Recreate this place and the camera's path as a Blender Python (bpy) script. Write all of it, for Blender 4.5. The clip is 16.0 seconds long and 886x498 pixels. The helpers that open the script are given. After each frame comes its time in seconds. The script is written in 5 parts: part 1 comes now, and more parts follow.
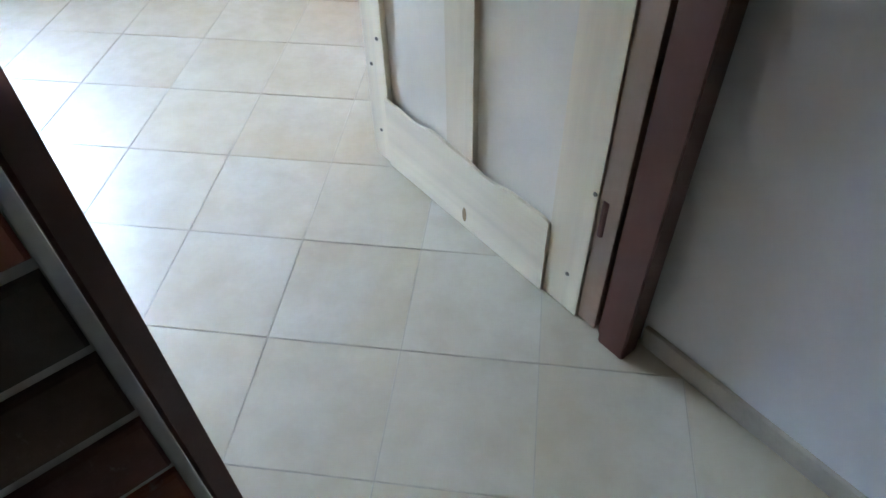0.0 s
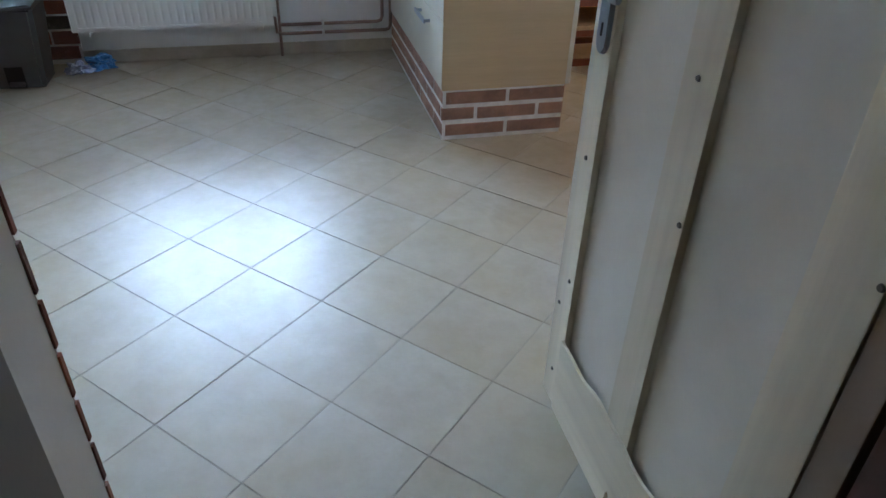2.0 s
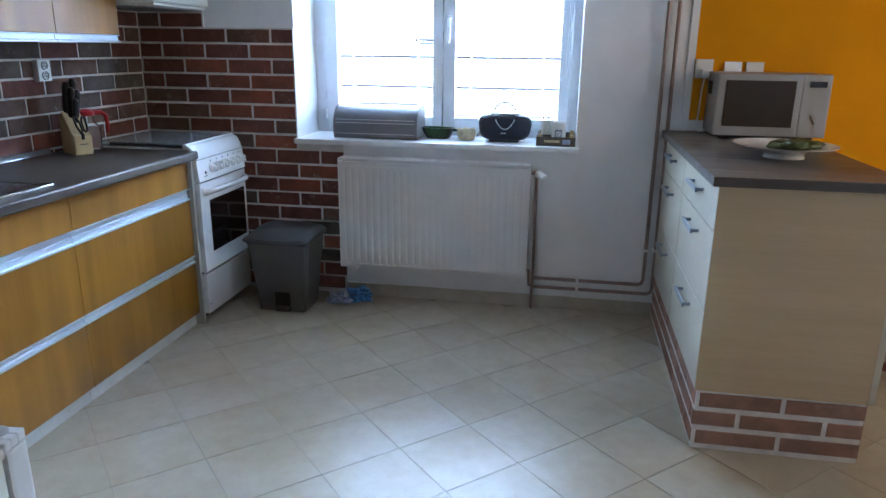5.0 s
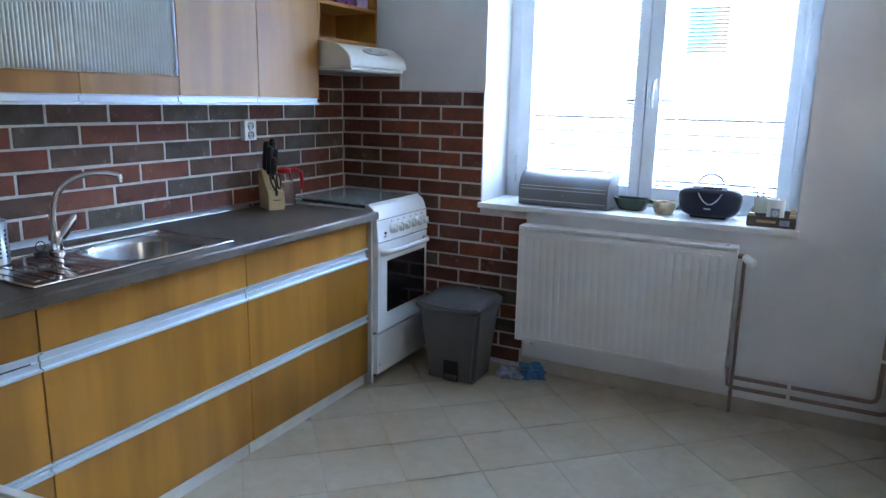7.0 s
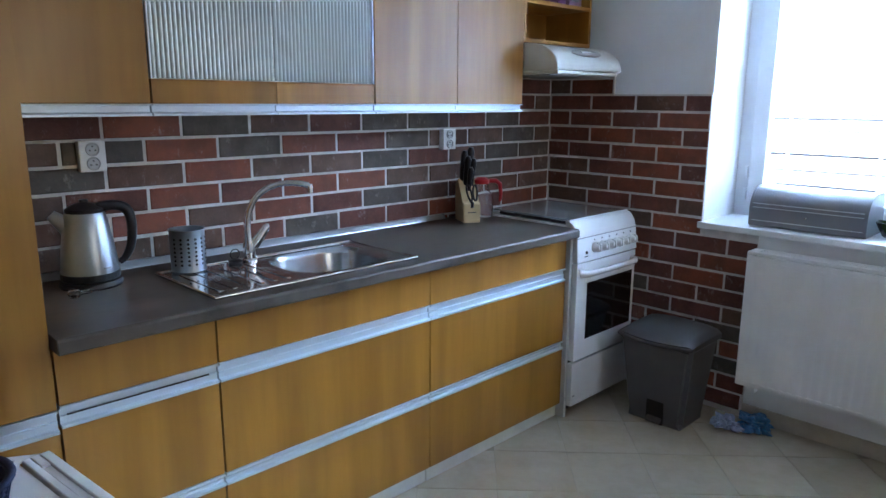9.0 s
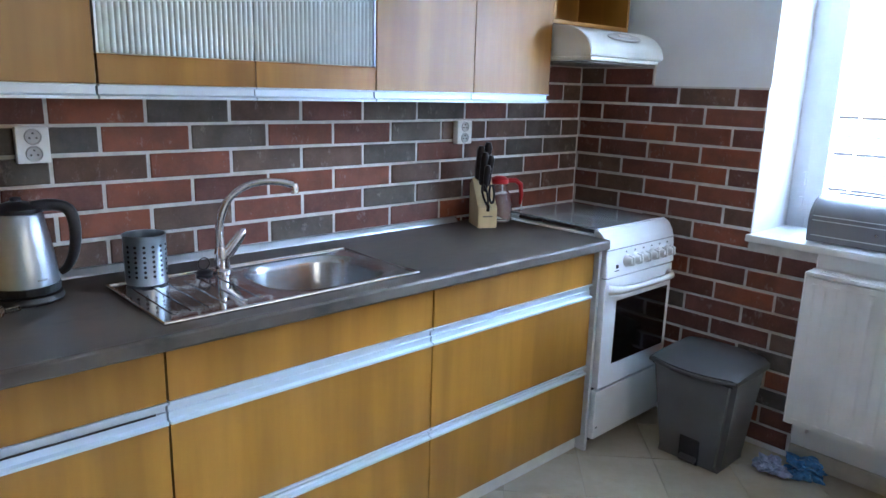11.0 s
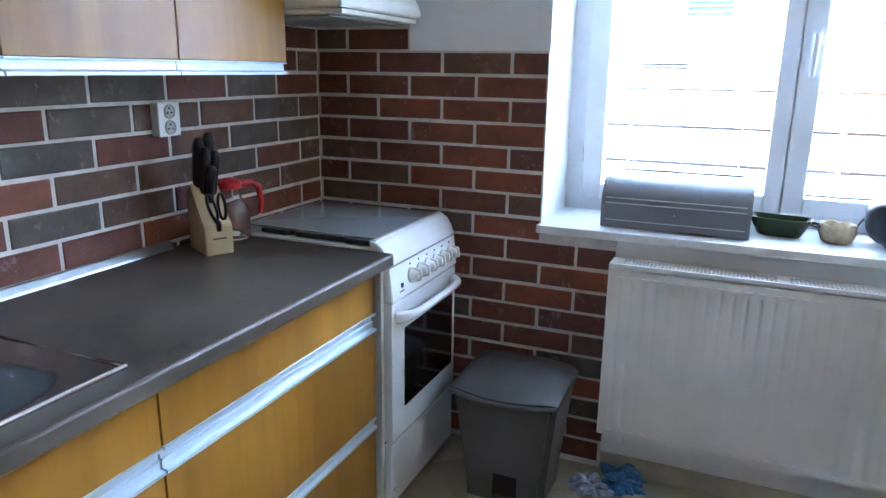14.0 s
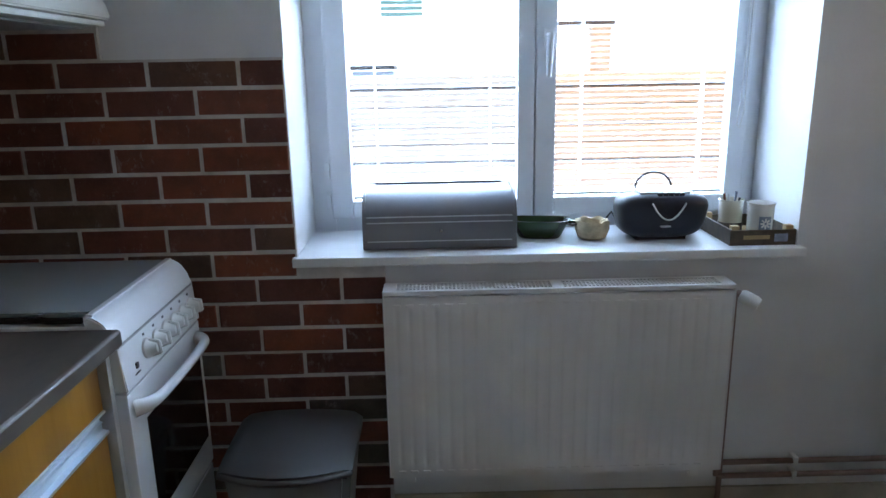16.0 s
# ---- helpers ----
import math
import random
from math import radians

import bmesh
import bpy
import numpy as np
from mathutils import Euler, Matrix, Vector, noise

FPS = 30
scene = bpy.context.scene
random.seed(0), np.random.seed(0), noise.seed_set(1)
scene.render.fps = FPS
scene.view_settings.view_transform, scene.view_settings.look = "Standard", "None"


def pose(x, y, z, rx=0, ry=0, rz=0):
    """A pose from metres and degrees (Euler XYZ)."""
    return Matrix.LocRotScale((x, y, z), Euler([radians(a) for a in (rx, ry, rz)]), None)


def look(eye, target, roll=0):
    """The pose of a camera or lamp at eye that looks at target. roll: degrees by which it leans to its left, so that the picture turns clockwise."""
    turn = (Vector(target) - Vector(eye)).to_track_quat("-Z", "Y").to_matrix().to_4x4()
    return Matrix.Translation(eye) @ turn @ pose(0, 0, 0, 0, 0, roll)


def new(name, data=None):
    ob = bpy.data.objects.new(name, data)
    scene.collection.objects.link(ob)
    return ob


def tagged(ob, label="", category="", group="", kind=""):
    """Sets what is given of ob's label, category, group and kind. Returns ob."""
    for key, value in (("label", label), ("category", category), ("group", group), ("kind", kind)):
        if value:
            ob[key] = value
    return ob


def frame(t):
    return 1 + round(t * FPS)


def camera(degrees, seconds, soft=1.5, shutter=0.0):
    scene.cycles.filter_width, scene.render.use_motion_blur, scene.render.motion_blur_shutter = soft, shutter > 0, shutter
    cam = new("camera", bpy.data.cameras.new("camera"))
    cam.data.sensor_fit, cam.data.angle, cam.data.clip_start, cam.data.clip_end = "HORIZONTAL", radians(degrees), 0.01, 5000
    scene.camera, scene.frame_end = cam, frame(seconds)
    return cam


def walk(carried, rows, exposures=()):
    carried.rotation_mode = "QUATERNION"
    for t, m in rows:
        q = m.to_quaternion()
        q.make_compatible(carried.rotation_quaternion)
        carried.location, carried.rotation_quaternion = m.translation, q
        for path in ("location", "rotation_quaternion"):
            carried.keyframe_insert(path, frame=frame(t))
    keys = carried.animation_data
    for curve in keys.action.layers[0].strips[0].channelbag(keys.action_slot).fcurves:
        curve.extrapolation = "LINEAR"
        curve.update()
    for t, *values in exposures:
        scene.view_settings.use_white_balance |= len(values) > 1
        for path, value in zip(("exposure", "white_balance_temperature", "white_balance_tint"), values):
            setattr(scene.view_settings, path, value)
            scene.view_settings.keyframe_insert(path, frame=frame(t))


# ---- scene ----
cam = camera(65.0, 16.0)
PATH = [
    (0, (1.968, -0.231, 1.274), (2.8, 0.836, -0.199), -1.7),
    (0.5, (2.009, -0.199, 1.292), (2.799, 1.017, -0.085), 0.1),
    (1, (2.077, -0.175, 1.313), (2.752, 1.177, 0.002), 0.9),
    (1.5, (2.121, -0.163, 1.314), (2.68, 1.309, 0.081), 2.3),
    (2, (2.185, -0.127, 1.311), (2.595, 1.492, 0.211), 1.8),
    (2.5, (2.226, -0.054, 1.311), (2.5, 1.649, 0.3), 1.9),
    (3, (2.259, 0.026, 1.325), (2.415, 1.79, 0.395), 2.1),
    (3.5, (2.272, 0.1, 1.346), (2.33, 1.908, 0.494), 1.1),
    (4, (2.294, 0.171, 1.364), (2.235, 2.033, 0.637), 0.8),
    (6.5, (2.429, 0.529, 1.421), (1.67, 2.323, 0.966), 0.7),
    (7, (2.415, 0.6, 1.432), (1.52, 2.338, 1.01), 1.1),
    (7.5, (2.393, 0.666, 1.437), (1.377, 2.337, 1.018), 1.3),
    (8, (2.365, 0.738, 1.447), (1.215, 2.318, 1.022), 1.5),
    (8.5, (2.345, 0.792, 1.443), (1.073, 2.279, 1.028), 0.9),
    (9, (2.324, 0.874, 1.438), (0.934, 2.25, 1.022), 0.3),
    (11.5, (1.987, 1.272, 1.44), (0.561, 2.599, 0.988), 1.7),
    (12, (1.888, 1.386, 1.424), (0.532, 2.781, 0.961), 1.6),
    (12.5, (1.805, 1.484, 1.43), (0.513, 2.936, 0.957), 1.5),
    (13, (1.709, 1.579, 1.426), (0.529, 3.122, 0.949), 1.8),
    (13.5, (1.601, 1.636, 1.415), (0.63, 3.315, 0.928), 1.7),
    (14, (1.513, 1.671, 1.414), (0.754, 3.452, 0.912), 0.8),
    (14.5, (1.461, 1.726, 1.415), (0.879, 3.572, 0.912), 0.8),
    (15, (1.401, 1.824, 1.413), (1.024, 3.724, 0.916), -0.0),
    (15.5, (1.337, 1.903, 1.406), (1.163, 3.836, 0.926), -0.6),
    (16, (1.314, 1.96, 1.431), (1.335, 3.896, 0.933), -1.1),
]
EXPOSURES = [(0.0, 3.02, 6650, 10), (0.5, 2.84, 6600, 10), (1.5, 2.22, 6550, 10), (2.5, 1.75, 6550, 10), (4.0, 1.78, 6480, 10), (6.5, 2.04, 6350, 10), (7.5, 1.80, 6350, 10), (9.0, 1.92, 6350, 10),
             (11.5, 2.48, 6400, 10), (12.5, 2.52, 6400, 10), (14.0, 2.22, 6600, 10), (15.0, 1.80, 6750, 10), (16.0, 1.24, 6950, 10)]
walk(cam, [(t, look(eye, target, roll)) for t, eye, target, roll in PATH], EXPOSURES)

# ---- daylight ----
world = bpy.data.worlds.new("world")
scene.world = world
world.use_nodes = True
wn = world.node_tree
sky = wn.nodes.new("ShaderNodeTexSky")
sky.sky_type, sky.sun_disc = "NISHITA", False
sky.sun_elevation, sky.sun_rotation = radians(48), radians(180)
wn.nodes["Background"].inputs[1].default_value = 0.07
wn.links.new(sky.outputs[0], wn.nodes["Background"].inputs[0])
sun = new("sun", bpy.data.lights.new("sun", "SUN"))
sun.data.energy, sun.data.angle, sun.data.color = 1.5, radians(0.5), (1, 0.95, 0.88)
sun.matrix_world = look((0, 0, 10), (0.0, 9.0, 0))
DAY = 0.45          # glow put into the backdrop sheet, for the bright distance seen through the window
# added area lamp, out of view, as bright high sky lighting the room through the window
sky_lamp = new("sky_lamp", bpy.data.lights.new("sky_lamp", "AREA"))
sky_lamp.data.shape, sky_lamp.data.size, sky_lamp.data.size_y = "RECTANGLE", 14.0, 5.0
sky_lamp.data.energy, sky_lamp.data.color = 7400, (0.60, 0.87, 1.27)
sky_lamp.matrix_world = look((1.66, 12.0, 7.5), (1.66, 4.3, 1.6))
# added lamp in an assumed, unseen dining window, warming orange wall and floor
dining_fill = new("dining_fill", bpy.data.lights.new("dining_fill", "AREA"))
dining_fill.data.shape, dining_fill.data.size, dining_fill.data.size_y = "RECTANGLE", 1.3, 1.25
dining_fill.data.energy, dining_fill.data.color = 3.9, (1.0, 0.80, 0.52)
dining_fill.matrix_world = look((4.97, 2.55, 1.65), (3.5, 4.0, 0.9))


# ---- materials ----
def nodes_of(name):
    m = bpy.data.materials.new(name)
    m.use_nodes = True
    return m, m.node_tree.nodes, m.node_tree.links, m.node_tree.nodes["Principled BSDF"]


def mixed(n, l, fac, a, b, mode="MIX"):
    x = n.new("ShaderNodeMix")
    x.data_type, x.blend_type = "RGBA", mode
    for sock, v in ((x.inputs[0], fac), (x.inputs[6], a), (x.inputs[7], b)):
        if hasattr(v, "is_linked"):
            l.new(v, sock)
        elif isinstance(v, (int, float)):
            sock.default_value = v
        else:
            sock.default_value = (*v, 1)
    return x.outputs[2]


def ramp(n, l, src, lo, hi, a=0.0, b=1.0):
    r = n.new("ShaderNodeMapRange")
    l.new(src, r.inputs[0])
    for i, v in enumerate((lo, hi, a, b)):
        r.inputs[i + 1].default_value = v
    return r.outputs[0]


def grain(n, l, scale, stretch=(1, 1, 1), detail=5, rough=0.6, shift=None):
    c = n.new("ShaderNodeTexCoord")
    mp = n.new("ShaderNodeMapping")
    mp.inputs[3].default_value = stretch
    l.new(c.outputs["Object"], mp.inputs[0])
    if shift:
        oi = n.new("ShaderNodeObjectInfo")
        sc = n.new("ShaderNodeMath")
        sc.operation = "MULTIPLY"
        sc.inputs[1].default_value = shift
        l.new(oi.outputs["Random"], sc.inputs[0])
        cx = n.new("ShaderNodeCombineXYZ")
        for i in range(3):
            l.new(sc.outputs[0], cx.inputs[i])
        l.new(cx.outputs[0], mp.inputs[1])
    t = n.new("ShaderNodeTexNoise")
    t.inputs["Scale"].default_value, t.inputs["Detail"].default_value, t.inputs["Roughness"].default_value = scale, detail, rough
    l.new(mp.outputs[0], t.inputs["Vector"])
    return t.outputs["Fac"]


def bump(n, l, b, height, strength, distance):
    x = n.new("ShaderNodeBump")
    x.inputs["Strength"].default_value, x.inputs["Distance"].default_value = strength, distance
    l.new(height, x.inputs["Height"])
    l.new(x.outputs[0], b.inputs["Normal"])


def plain(name, colour, rough=0.5, metal=0.0, vary=0.08, scale=6.0, fine=120.0, relief=0.0006, coat=0.0, stretch=(1, 1, 1)):
    """A surface of one colour with large stains and fine grain."""
    m, n, l, b = nodes_of(name)
    big = grain(n, l, scale, stretch)
    small = grain(n, l, fine, stretch, 3)
    dark = tuple(c * (1 - 2.2 * vary) for c in colour)
    light = tuple(min(1, c * (1 + vary)) for c in colour)
    col = mixed(n, l, ramp(n, l, big, 0.3, 0.7), dark, light)
    col = mixed(n, l, ramp(n, l, small, 0.35, 0.75, 0, vary * 2.5), col, tuple(c * 0.8 for c in colour))
    l.new(col, b.inputs["Base Color"])
    b.inputs["Metallic"].default_value = metal
    lo, hi = max(0.02, rough - 0.07), min(1, rough + 0.08)
    lo, hi = (max(lo, 0.285), hi) if rough > 0.274 else (lo, min(hi, 0.262))
    l.new(ramp(n, l, big, 0.25, 0.75, lo, hi), b.inputs["Roughness"])
    b.inputs["Coat Weight"].default_value = coat
    b.inputs["Coat Roughness"].default_value = 0.12
    if relief:
        bump(n, l, b, small, 0.35, relief)
    return m


def wood(name, a, c, stretch, rough=0.38, coat=0.15, scale=1.0, bands=0.65):
    """Veneer with long streaks: stretch is small along the grain."""
    m, n, l, b = nodes_of(name)
    streak = grain(n, l, 6 * scale, tuple(0.12 if s == 0.07 else s for s in stretch), 5, 0.6, 4.0)
    fine = grain(n, l, 48 * scale, stretch, 4, 0.6, 4.0)
    broad = grain(n, l, 8 * scale, tuple(0.1 if s == 0.07 else s for s in stretch), 3, 0.5, 4.0)
    col = mixed(n, l, ramp(n, l, streak, 0.3, 0.72), a, c)
    col = mixed(n, l, ramp(n, l, broad, 0.38, 0.64, 0, bands), col, tuple(x * 0.66 for x in a))
    col = mixed(n, l, ramp(n, l, fine, 0.45, 0.8, 0, 0.22), col, tuple(x * 0.6 for x in a))
    l.new(col, b.inputs["Base Color"])
    l.new(ramp(n, l, fine, 0.3, 0.8, rough - 0.06, rough + 0.1), b.inputs["Roughness"])
    b.inputs["Coat Weight"].default_value, b.inputs["Coat Roughness"].default_value = coat, 0.16
    bump(n, l, b, fine, 0.2, 0.0004)
    return m


def brick_material(name, reds):
    m, n, l, b = nodes_of(name)
    oi = n.new("ShaderNodeObjectInfo")
    cr = n.new("ShaderNodeValToRGB")
    cr.color_ramp.interpolation = "CONSTANT"
    e = cr.color_ramp.elements
    e[0].position, e[0].color = 0, (*reds[0], 1)
    e[1].position, e[1].color = 1 / len(reds), (*reds[1], 1)
    for i in range(2, len(reds)):
        k = e.new(i / len(reds))
        k.color = (*reds[i], 1)
    l.new(oi.outputs["Random"], cr.inputs[0])
    big = grain(n, l, 9, (1, 1, 1), 5, 0.65, 7.0)
    small = grain(n, l, 90, (1, 1, 1), 5, 0.7, 7.0)
    deep = n.new("ShaderNodeHueSaturation")
    deep.inputs["Value"].default_value, deep.inputs["Saturation"].default_value = 0.5, 0.85
    l.new(cr.outputs[0], deep.inputs["Color"])
    col = mixed(n, l, ramp(n, l, big, 0.38, 0.62, 0, 0.65), cr.outputs[0], deep.outputs[0])
    col = mixed(n, l, ramp(n, l, small, 0.5, 0.85, 0, 0.3), col, (0.22, 0.13, 0.10))
    lime = grain(n, l, 16, (1.5, 1.5, 0.9), 6, 0.8, 5.0)
    col = mixed(n, l, ramp(n, l, lime, 0.58, 0.74, 0, 0.6), col, (0.42, 0.34, 0.30))
    l.new(col, b.inputs["Base Color"])
    l.new(ramp(n, l, big, 0.3, 0.7, 0.55, 0.75), b.inputs["Roughness"])
    b.inputs["Specular IOR Level"].default_value = 0.3
    bump(n, l, b, small, 0.5, 0.0015)
    return m


def tile_material():
    m, n, l, b = nodes_of("glazed_floor_tile")
    oi = n.new("ShaderNodeObjectInfo")
    cloud = grain(n, l, 2.6, (1, 1, 1), 2, 0.45, 9.0)
    mottle = grain(n, l, 11, (1, 1, 1), 4, 0.6, 9.0)
    speck = grain(n, l, 70, (1, 1, 1), 3, 0.6, 9.0)
    col = mixed(n, l, ramp(n, l, cloud, 0.3, 0.7), (0.45, 0.41, 0.33), (0.41, 0.335, 0.225))
    col = mixed(n, l, ramp(n, l, mottle, 0.35, 0.75, 0, 0.55), col, (0.36, 0.305, 0.215))
    col = mixed(n, l, ramp(n, l, speck, 0.4, 0.9, 0, 0.18), col, (0.33, 0.29, 0.225))
    col = mixed(n, l, ramp(n, l, oi.outputs["Random"], 0, 1, 0, 0.2), col, (0.41, 0.35, 0.25))
    l.new(col, b.inputs["Base Color"])
    l.new(ramp(n, l, mottle, 0.3, 0.7, 0.285, 0.40), b.inputs["Roughness"])
    worn = grain(n, l, 19, (1, 1, 1), 3, 0.55, 9.0)
    l.new(ramp(n, l, worn, 0.38, 0.62, 0.46, 0.20), b.inputs["Specular IOR Level"])
    bump(n, l, b, grain(n, l, 16, (1, 1, 1), 3, 0.6, 9.0), 0.35, 0.0025)
    return m


def glass(name, colour=(1, 1, 1), rough=0.0):
    m, n, l, b = nodes_of(name)
    b.inputs["Base Color"].default_value = (*colour, 1)
    b.inputs["Transmission Weight"].default_value = 1
    b.inputs["Roughness"].default_value, b.inputs["IOR"].default_value = rough, 1.45
    return m


def glow(name, colour, strength):
    m, n, l, b = nodes_of(name)
    b.inputs["Base Color"].default_value = (0.8, 0.8, 0.8, 1)
    b.inputs["Emission Color"].default_value = (*colour, 1)
    b.inputs["Emission Strength"].default_value = strength
    return m


def slat_material(name, through_light):
    m, n, l, b = nodes_of(name)
    b.inputs["Base Color"].default_value = (0.70, 0.72, 0.74, 1)
    b.inputs["Roughness"].default_value = 0.4
    t = n.new("ShaderNodeBsdfTranslucent")
    t.inputs[0].default_value = (0.85, 0.86, 0.88, 1)
    x = n.new("ShaderNodeMixShader")
    x.inputs[0].default_value = through_light
    l.new(b.outputs[0], x.inputs[1])
    l.new(t.outputs[0], x.inputs[2])
    l.new(x.outputs[0], n["Material Output"].inputs[0])
    return m


PLASTER = plain("white_plaster", (0.80, 0.80, 0.80), 0.85, vary=0.04, scale=2.0, fine=90, relief=0.0012)
CEIL = plain("ceiling_white", (0.87, 0.87, 0.86), 0.9, vary=0.03)
ORANGE = plain("orange_paint", (0.70, 0.265, 0.002), 0.85, vary=0.05, scale=2.5, fine=110, relief=0.001)
ORANGE.node_tree.nodes["Principled BSDF"].inputs["Specular IOR Level"].default_value = 0.15
MORTAR = plain("pale_mortar", (0.64, 0.60, 0.575), 0.9, vary=0.12, scale=14, fine=160, relief=0.002)
GROUT = plain("grey_grout", (0.375, 0.335, 0.265), 0.85, vary=0.15, scale=12)
BRICK_TONES = {
    "R": brick_material("brick_bright_red", [(0.250, 0.072, 0.036), (0.265, 0.078, 0.038), (0.230, 0.070, 0.038)]),
    "r": brick_material("brick_dull_red", [(0.172, 0.058, 0.040), (0.158, 0.057, 0.042), (0.186, 0.063, 0.042)]),
    "B": brick_material("brick_brown", [(0.155, 0.088, 0.060), (0.165, 0.085, 0.055), (0.145, 0.088, 0.064)]),
    "G": brick_material("brick_slate_grey", [(0.120, 0.100, 0.080), (0.128, 0.102, 0.080), (0.110, 0.094, 0.078)]),
}
BRICK_P = brick_material("plinth_brick", [(0.40, 0.215, 0.145), (0.37, 0.195, 0.13), (0.42, 0.225, 0.15)])
TILE = tile_material()
SKIRT = plain("skirting_tile", (0.48, 0.43, 0.35), 0.35, vary=0.1, scale=8)
OAK = wood("honey_veneer", (0.325, 0.134, 0.015), (0.415, 0.190, 0.027), (1, 1, 0.07), 0.36, 0.28)
OAK_SIDE = wood("honey_veneer_side", (0.40, 0.175, 0.03), (0.50, 0.235, 0.045), (1, 1, 0.07))
BIRCH = wood("pale_drawer_veneer", (0.62, 0.53, 0.41), (0.70, 0.61, 0.48), (0.08, 1, 1), 0.45, 0.05)
BIRCH_END = wood("beige_end_panel", (0.545, 0.40, 0.23), (0.60, 0.445, 0.265), (0.06, 1, 1), 0.45, 0.05, 2.4, 0.16)
WHITE_FRONT = plain("cream_drawer_front", (0.60, 0.55, 0.44), 0.4, vary=0.04, coat=0.1)
PINE = wood("pale_pine", (0.70, 0.60, 0.43), (0.78, 0.685, 0.52), (1, 1, 0.05), 0.5, 0.0)
PINE_H = wood("pale_pine_board", (0.72, 0.62, 0.45), (0.79, 0.70, 0.53), (1, 0.05, 1), 0.5, 0.0)
CREAM = plain("cream_door_panel", (0.68, 0.62, 0.51), 0.5, vary=0.05, scale=3)
WORKTOP = plain("dark_grey_worktop", (0.112, 0.089, 0.072), 0.37, vary=0.36, scale=6, fine=24, relief=0.0003, stretch=(1, 0.5, 1))
WORKTOP_I = wood("island_worktop_laminate", (0.085, 0.068, 0.055), (0.12, 0.10, 0.082), (0.06, 1, 1), 0.38, 0.0, 1.4)
ALU = plain("brushed_aluminium", (0.60, 0.68, 0.76), 0.42, 0.55, 0.025, 3, 60, 0, stretch=(1, 0.1, 1))
STRIPM = plain("polished_strip_metal", (0.50, 0.53, 0.56), 0.30, 1.0, 0.04, 6, 80, 0, stretch=(1, 0.1, 1))
PALE_GREY = plain("pale_grey_laminate", (0.50, 0.50, 0.50), 0.42, vary=0.05)
GREY_TRIM = plain("grey_side_panel", (0.30, 0.30, 0.30), 0.45, vary=0.06)
PLINTH = plain("pale_plinth_foil", (0.62, 0.62, 0.60), 0.4, vary=0.08)
ENAMEL = plain("white_enamel", (0.86, 0.865, 0.87), 0.18, vary=0.02, relief=0, coat=0.9)
HOOD_W = plain("ivory_plastic", (0.74, 0.72, 0.66), 0.35, vary=0.05, relief=0)
WHITE_PL = plain("white_plastic", (0.80, 0.80, 0.79), 0.35, vary=0.03, relief=0)
PVC = plain("window_pvc", (0.80, 0.82, 0.85), 0.3, vary=0.03, relief=0)
SILLW = plain("white_sill_board", (0.80, 0.80, 0.80), 0.3, vary=0.04, relief=0)
RADW = plain("radiator_enamel", (0.80, 0.79, 0.78), 0.32, vary=0.03, relief=0)
BLACKGL = plain("oven_glass", (0.008, 0.008, 0.009), 0.06, vary=0.02, relief=0, coat=0.5)
BLACK = plain("black_plastic", (0.014, 0.014, 0.016), 0.4, vary=0.1)
STEEL = plain("brushed_steel", (0.47, 0.52, 0.57), 0.30, 1.0, 0.05, 8, 240, 0.0002, stretch=(1, 1, 0.05))
SINK = plain("sink_steel", (0.45, 0.48, 0.51), 0.27, 1.0, 0.05, 8, 220, 0.0002)
DRAINER = plain("polished_drainer_steel", (0.55, 0.57, 0.59), 0.09, 1.0, 0.04, 8, 160, 0)
CHROME = plain("chrome", (0.82, 0.82, 0.83), 0.07, 1.0, 0.02, relief=0)
BIN = plain("grey_bin_plastic", (0.115, 0.115, 0.120), 0.42, vary=0.06)
BIN_LID = plain("grey_lid_plastic", (0.070, 0.069, 0.070), 0.48, vary=0.06)
BROWN = plain("brown_frame_paint", (0.095, 0.028, 0.019), 0.5, vary=0.12)
PIPE = plain("brown_grey_pipe", (0.30, 0.205, 0.175), 0.4, vary=0.15)
BREAD = plain("grey_metal_lacquer", (0.21, 0.21, 0.225), 0.33, 0.6, 0.03, 8, 150, 0)
RADIO = plain("dark_blue_plastic", (0.010, 0.011, 0.022), 0.34, vary=0.08)
SILVER = plain("silver_plastic", (0.55, 0.56, 0.58), 0.3, 0.5, 0.05)
GREEN = plain("dark_green_ceramic", (0.022, 0.050, 0.014), 0.25, vary=0.15, coat=0.3)
BEIGE = plain("beige_cloth", (0.55, 0.44, 0.28), 0.9, vary=0.18, scale=40)
CRATE = plain("dark_crate_card", (0.10, 0.075, 0.05), 0.7, vary=0.3, scale=30)
CRATE_W = plain("crate_wood", (0.48, 0.33, 0.17), 0.7, vary=0.15, scale=20)
CERAM = plain("cream_ceramic", (0.70, 0.66, 0.56), 0.25, vary=0.05, coat=0.3)
BLUEGREY = plain("blue_grey_glaze", (0.20, 0.25, 0.32), 0.3, vary=0.1)
BLOCKW = wood("knife_block_wood", (0.60, 0.44, 0.23), (0.68, 0.52, 0.30), (1, 1, 0.1), 0.45, 0.05)
RED = plain("red_plastic", (0.55, 0.018, 0.022), 0.3, vary=0.05)
PURPLE = plain("purple_package", (0.16, 0.03, 0.15), 0.4, vary=0.2, scale=30)
LILAC = plain("lilac_package", (0.42, 0.26, 0.48), 0.4, vary=0.2, scale=30)
BLUEBAG = plain("blue_printed_film", (0.05, 0.22, 0.50), 0.3, vary=0.3, scale=25)
BAGW = plain("white_printed_film", (0.34, 0.38, 0.54), 0.3, vary=0.25, scale=40)
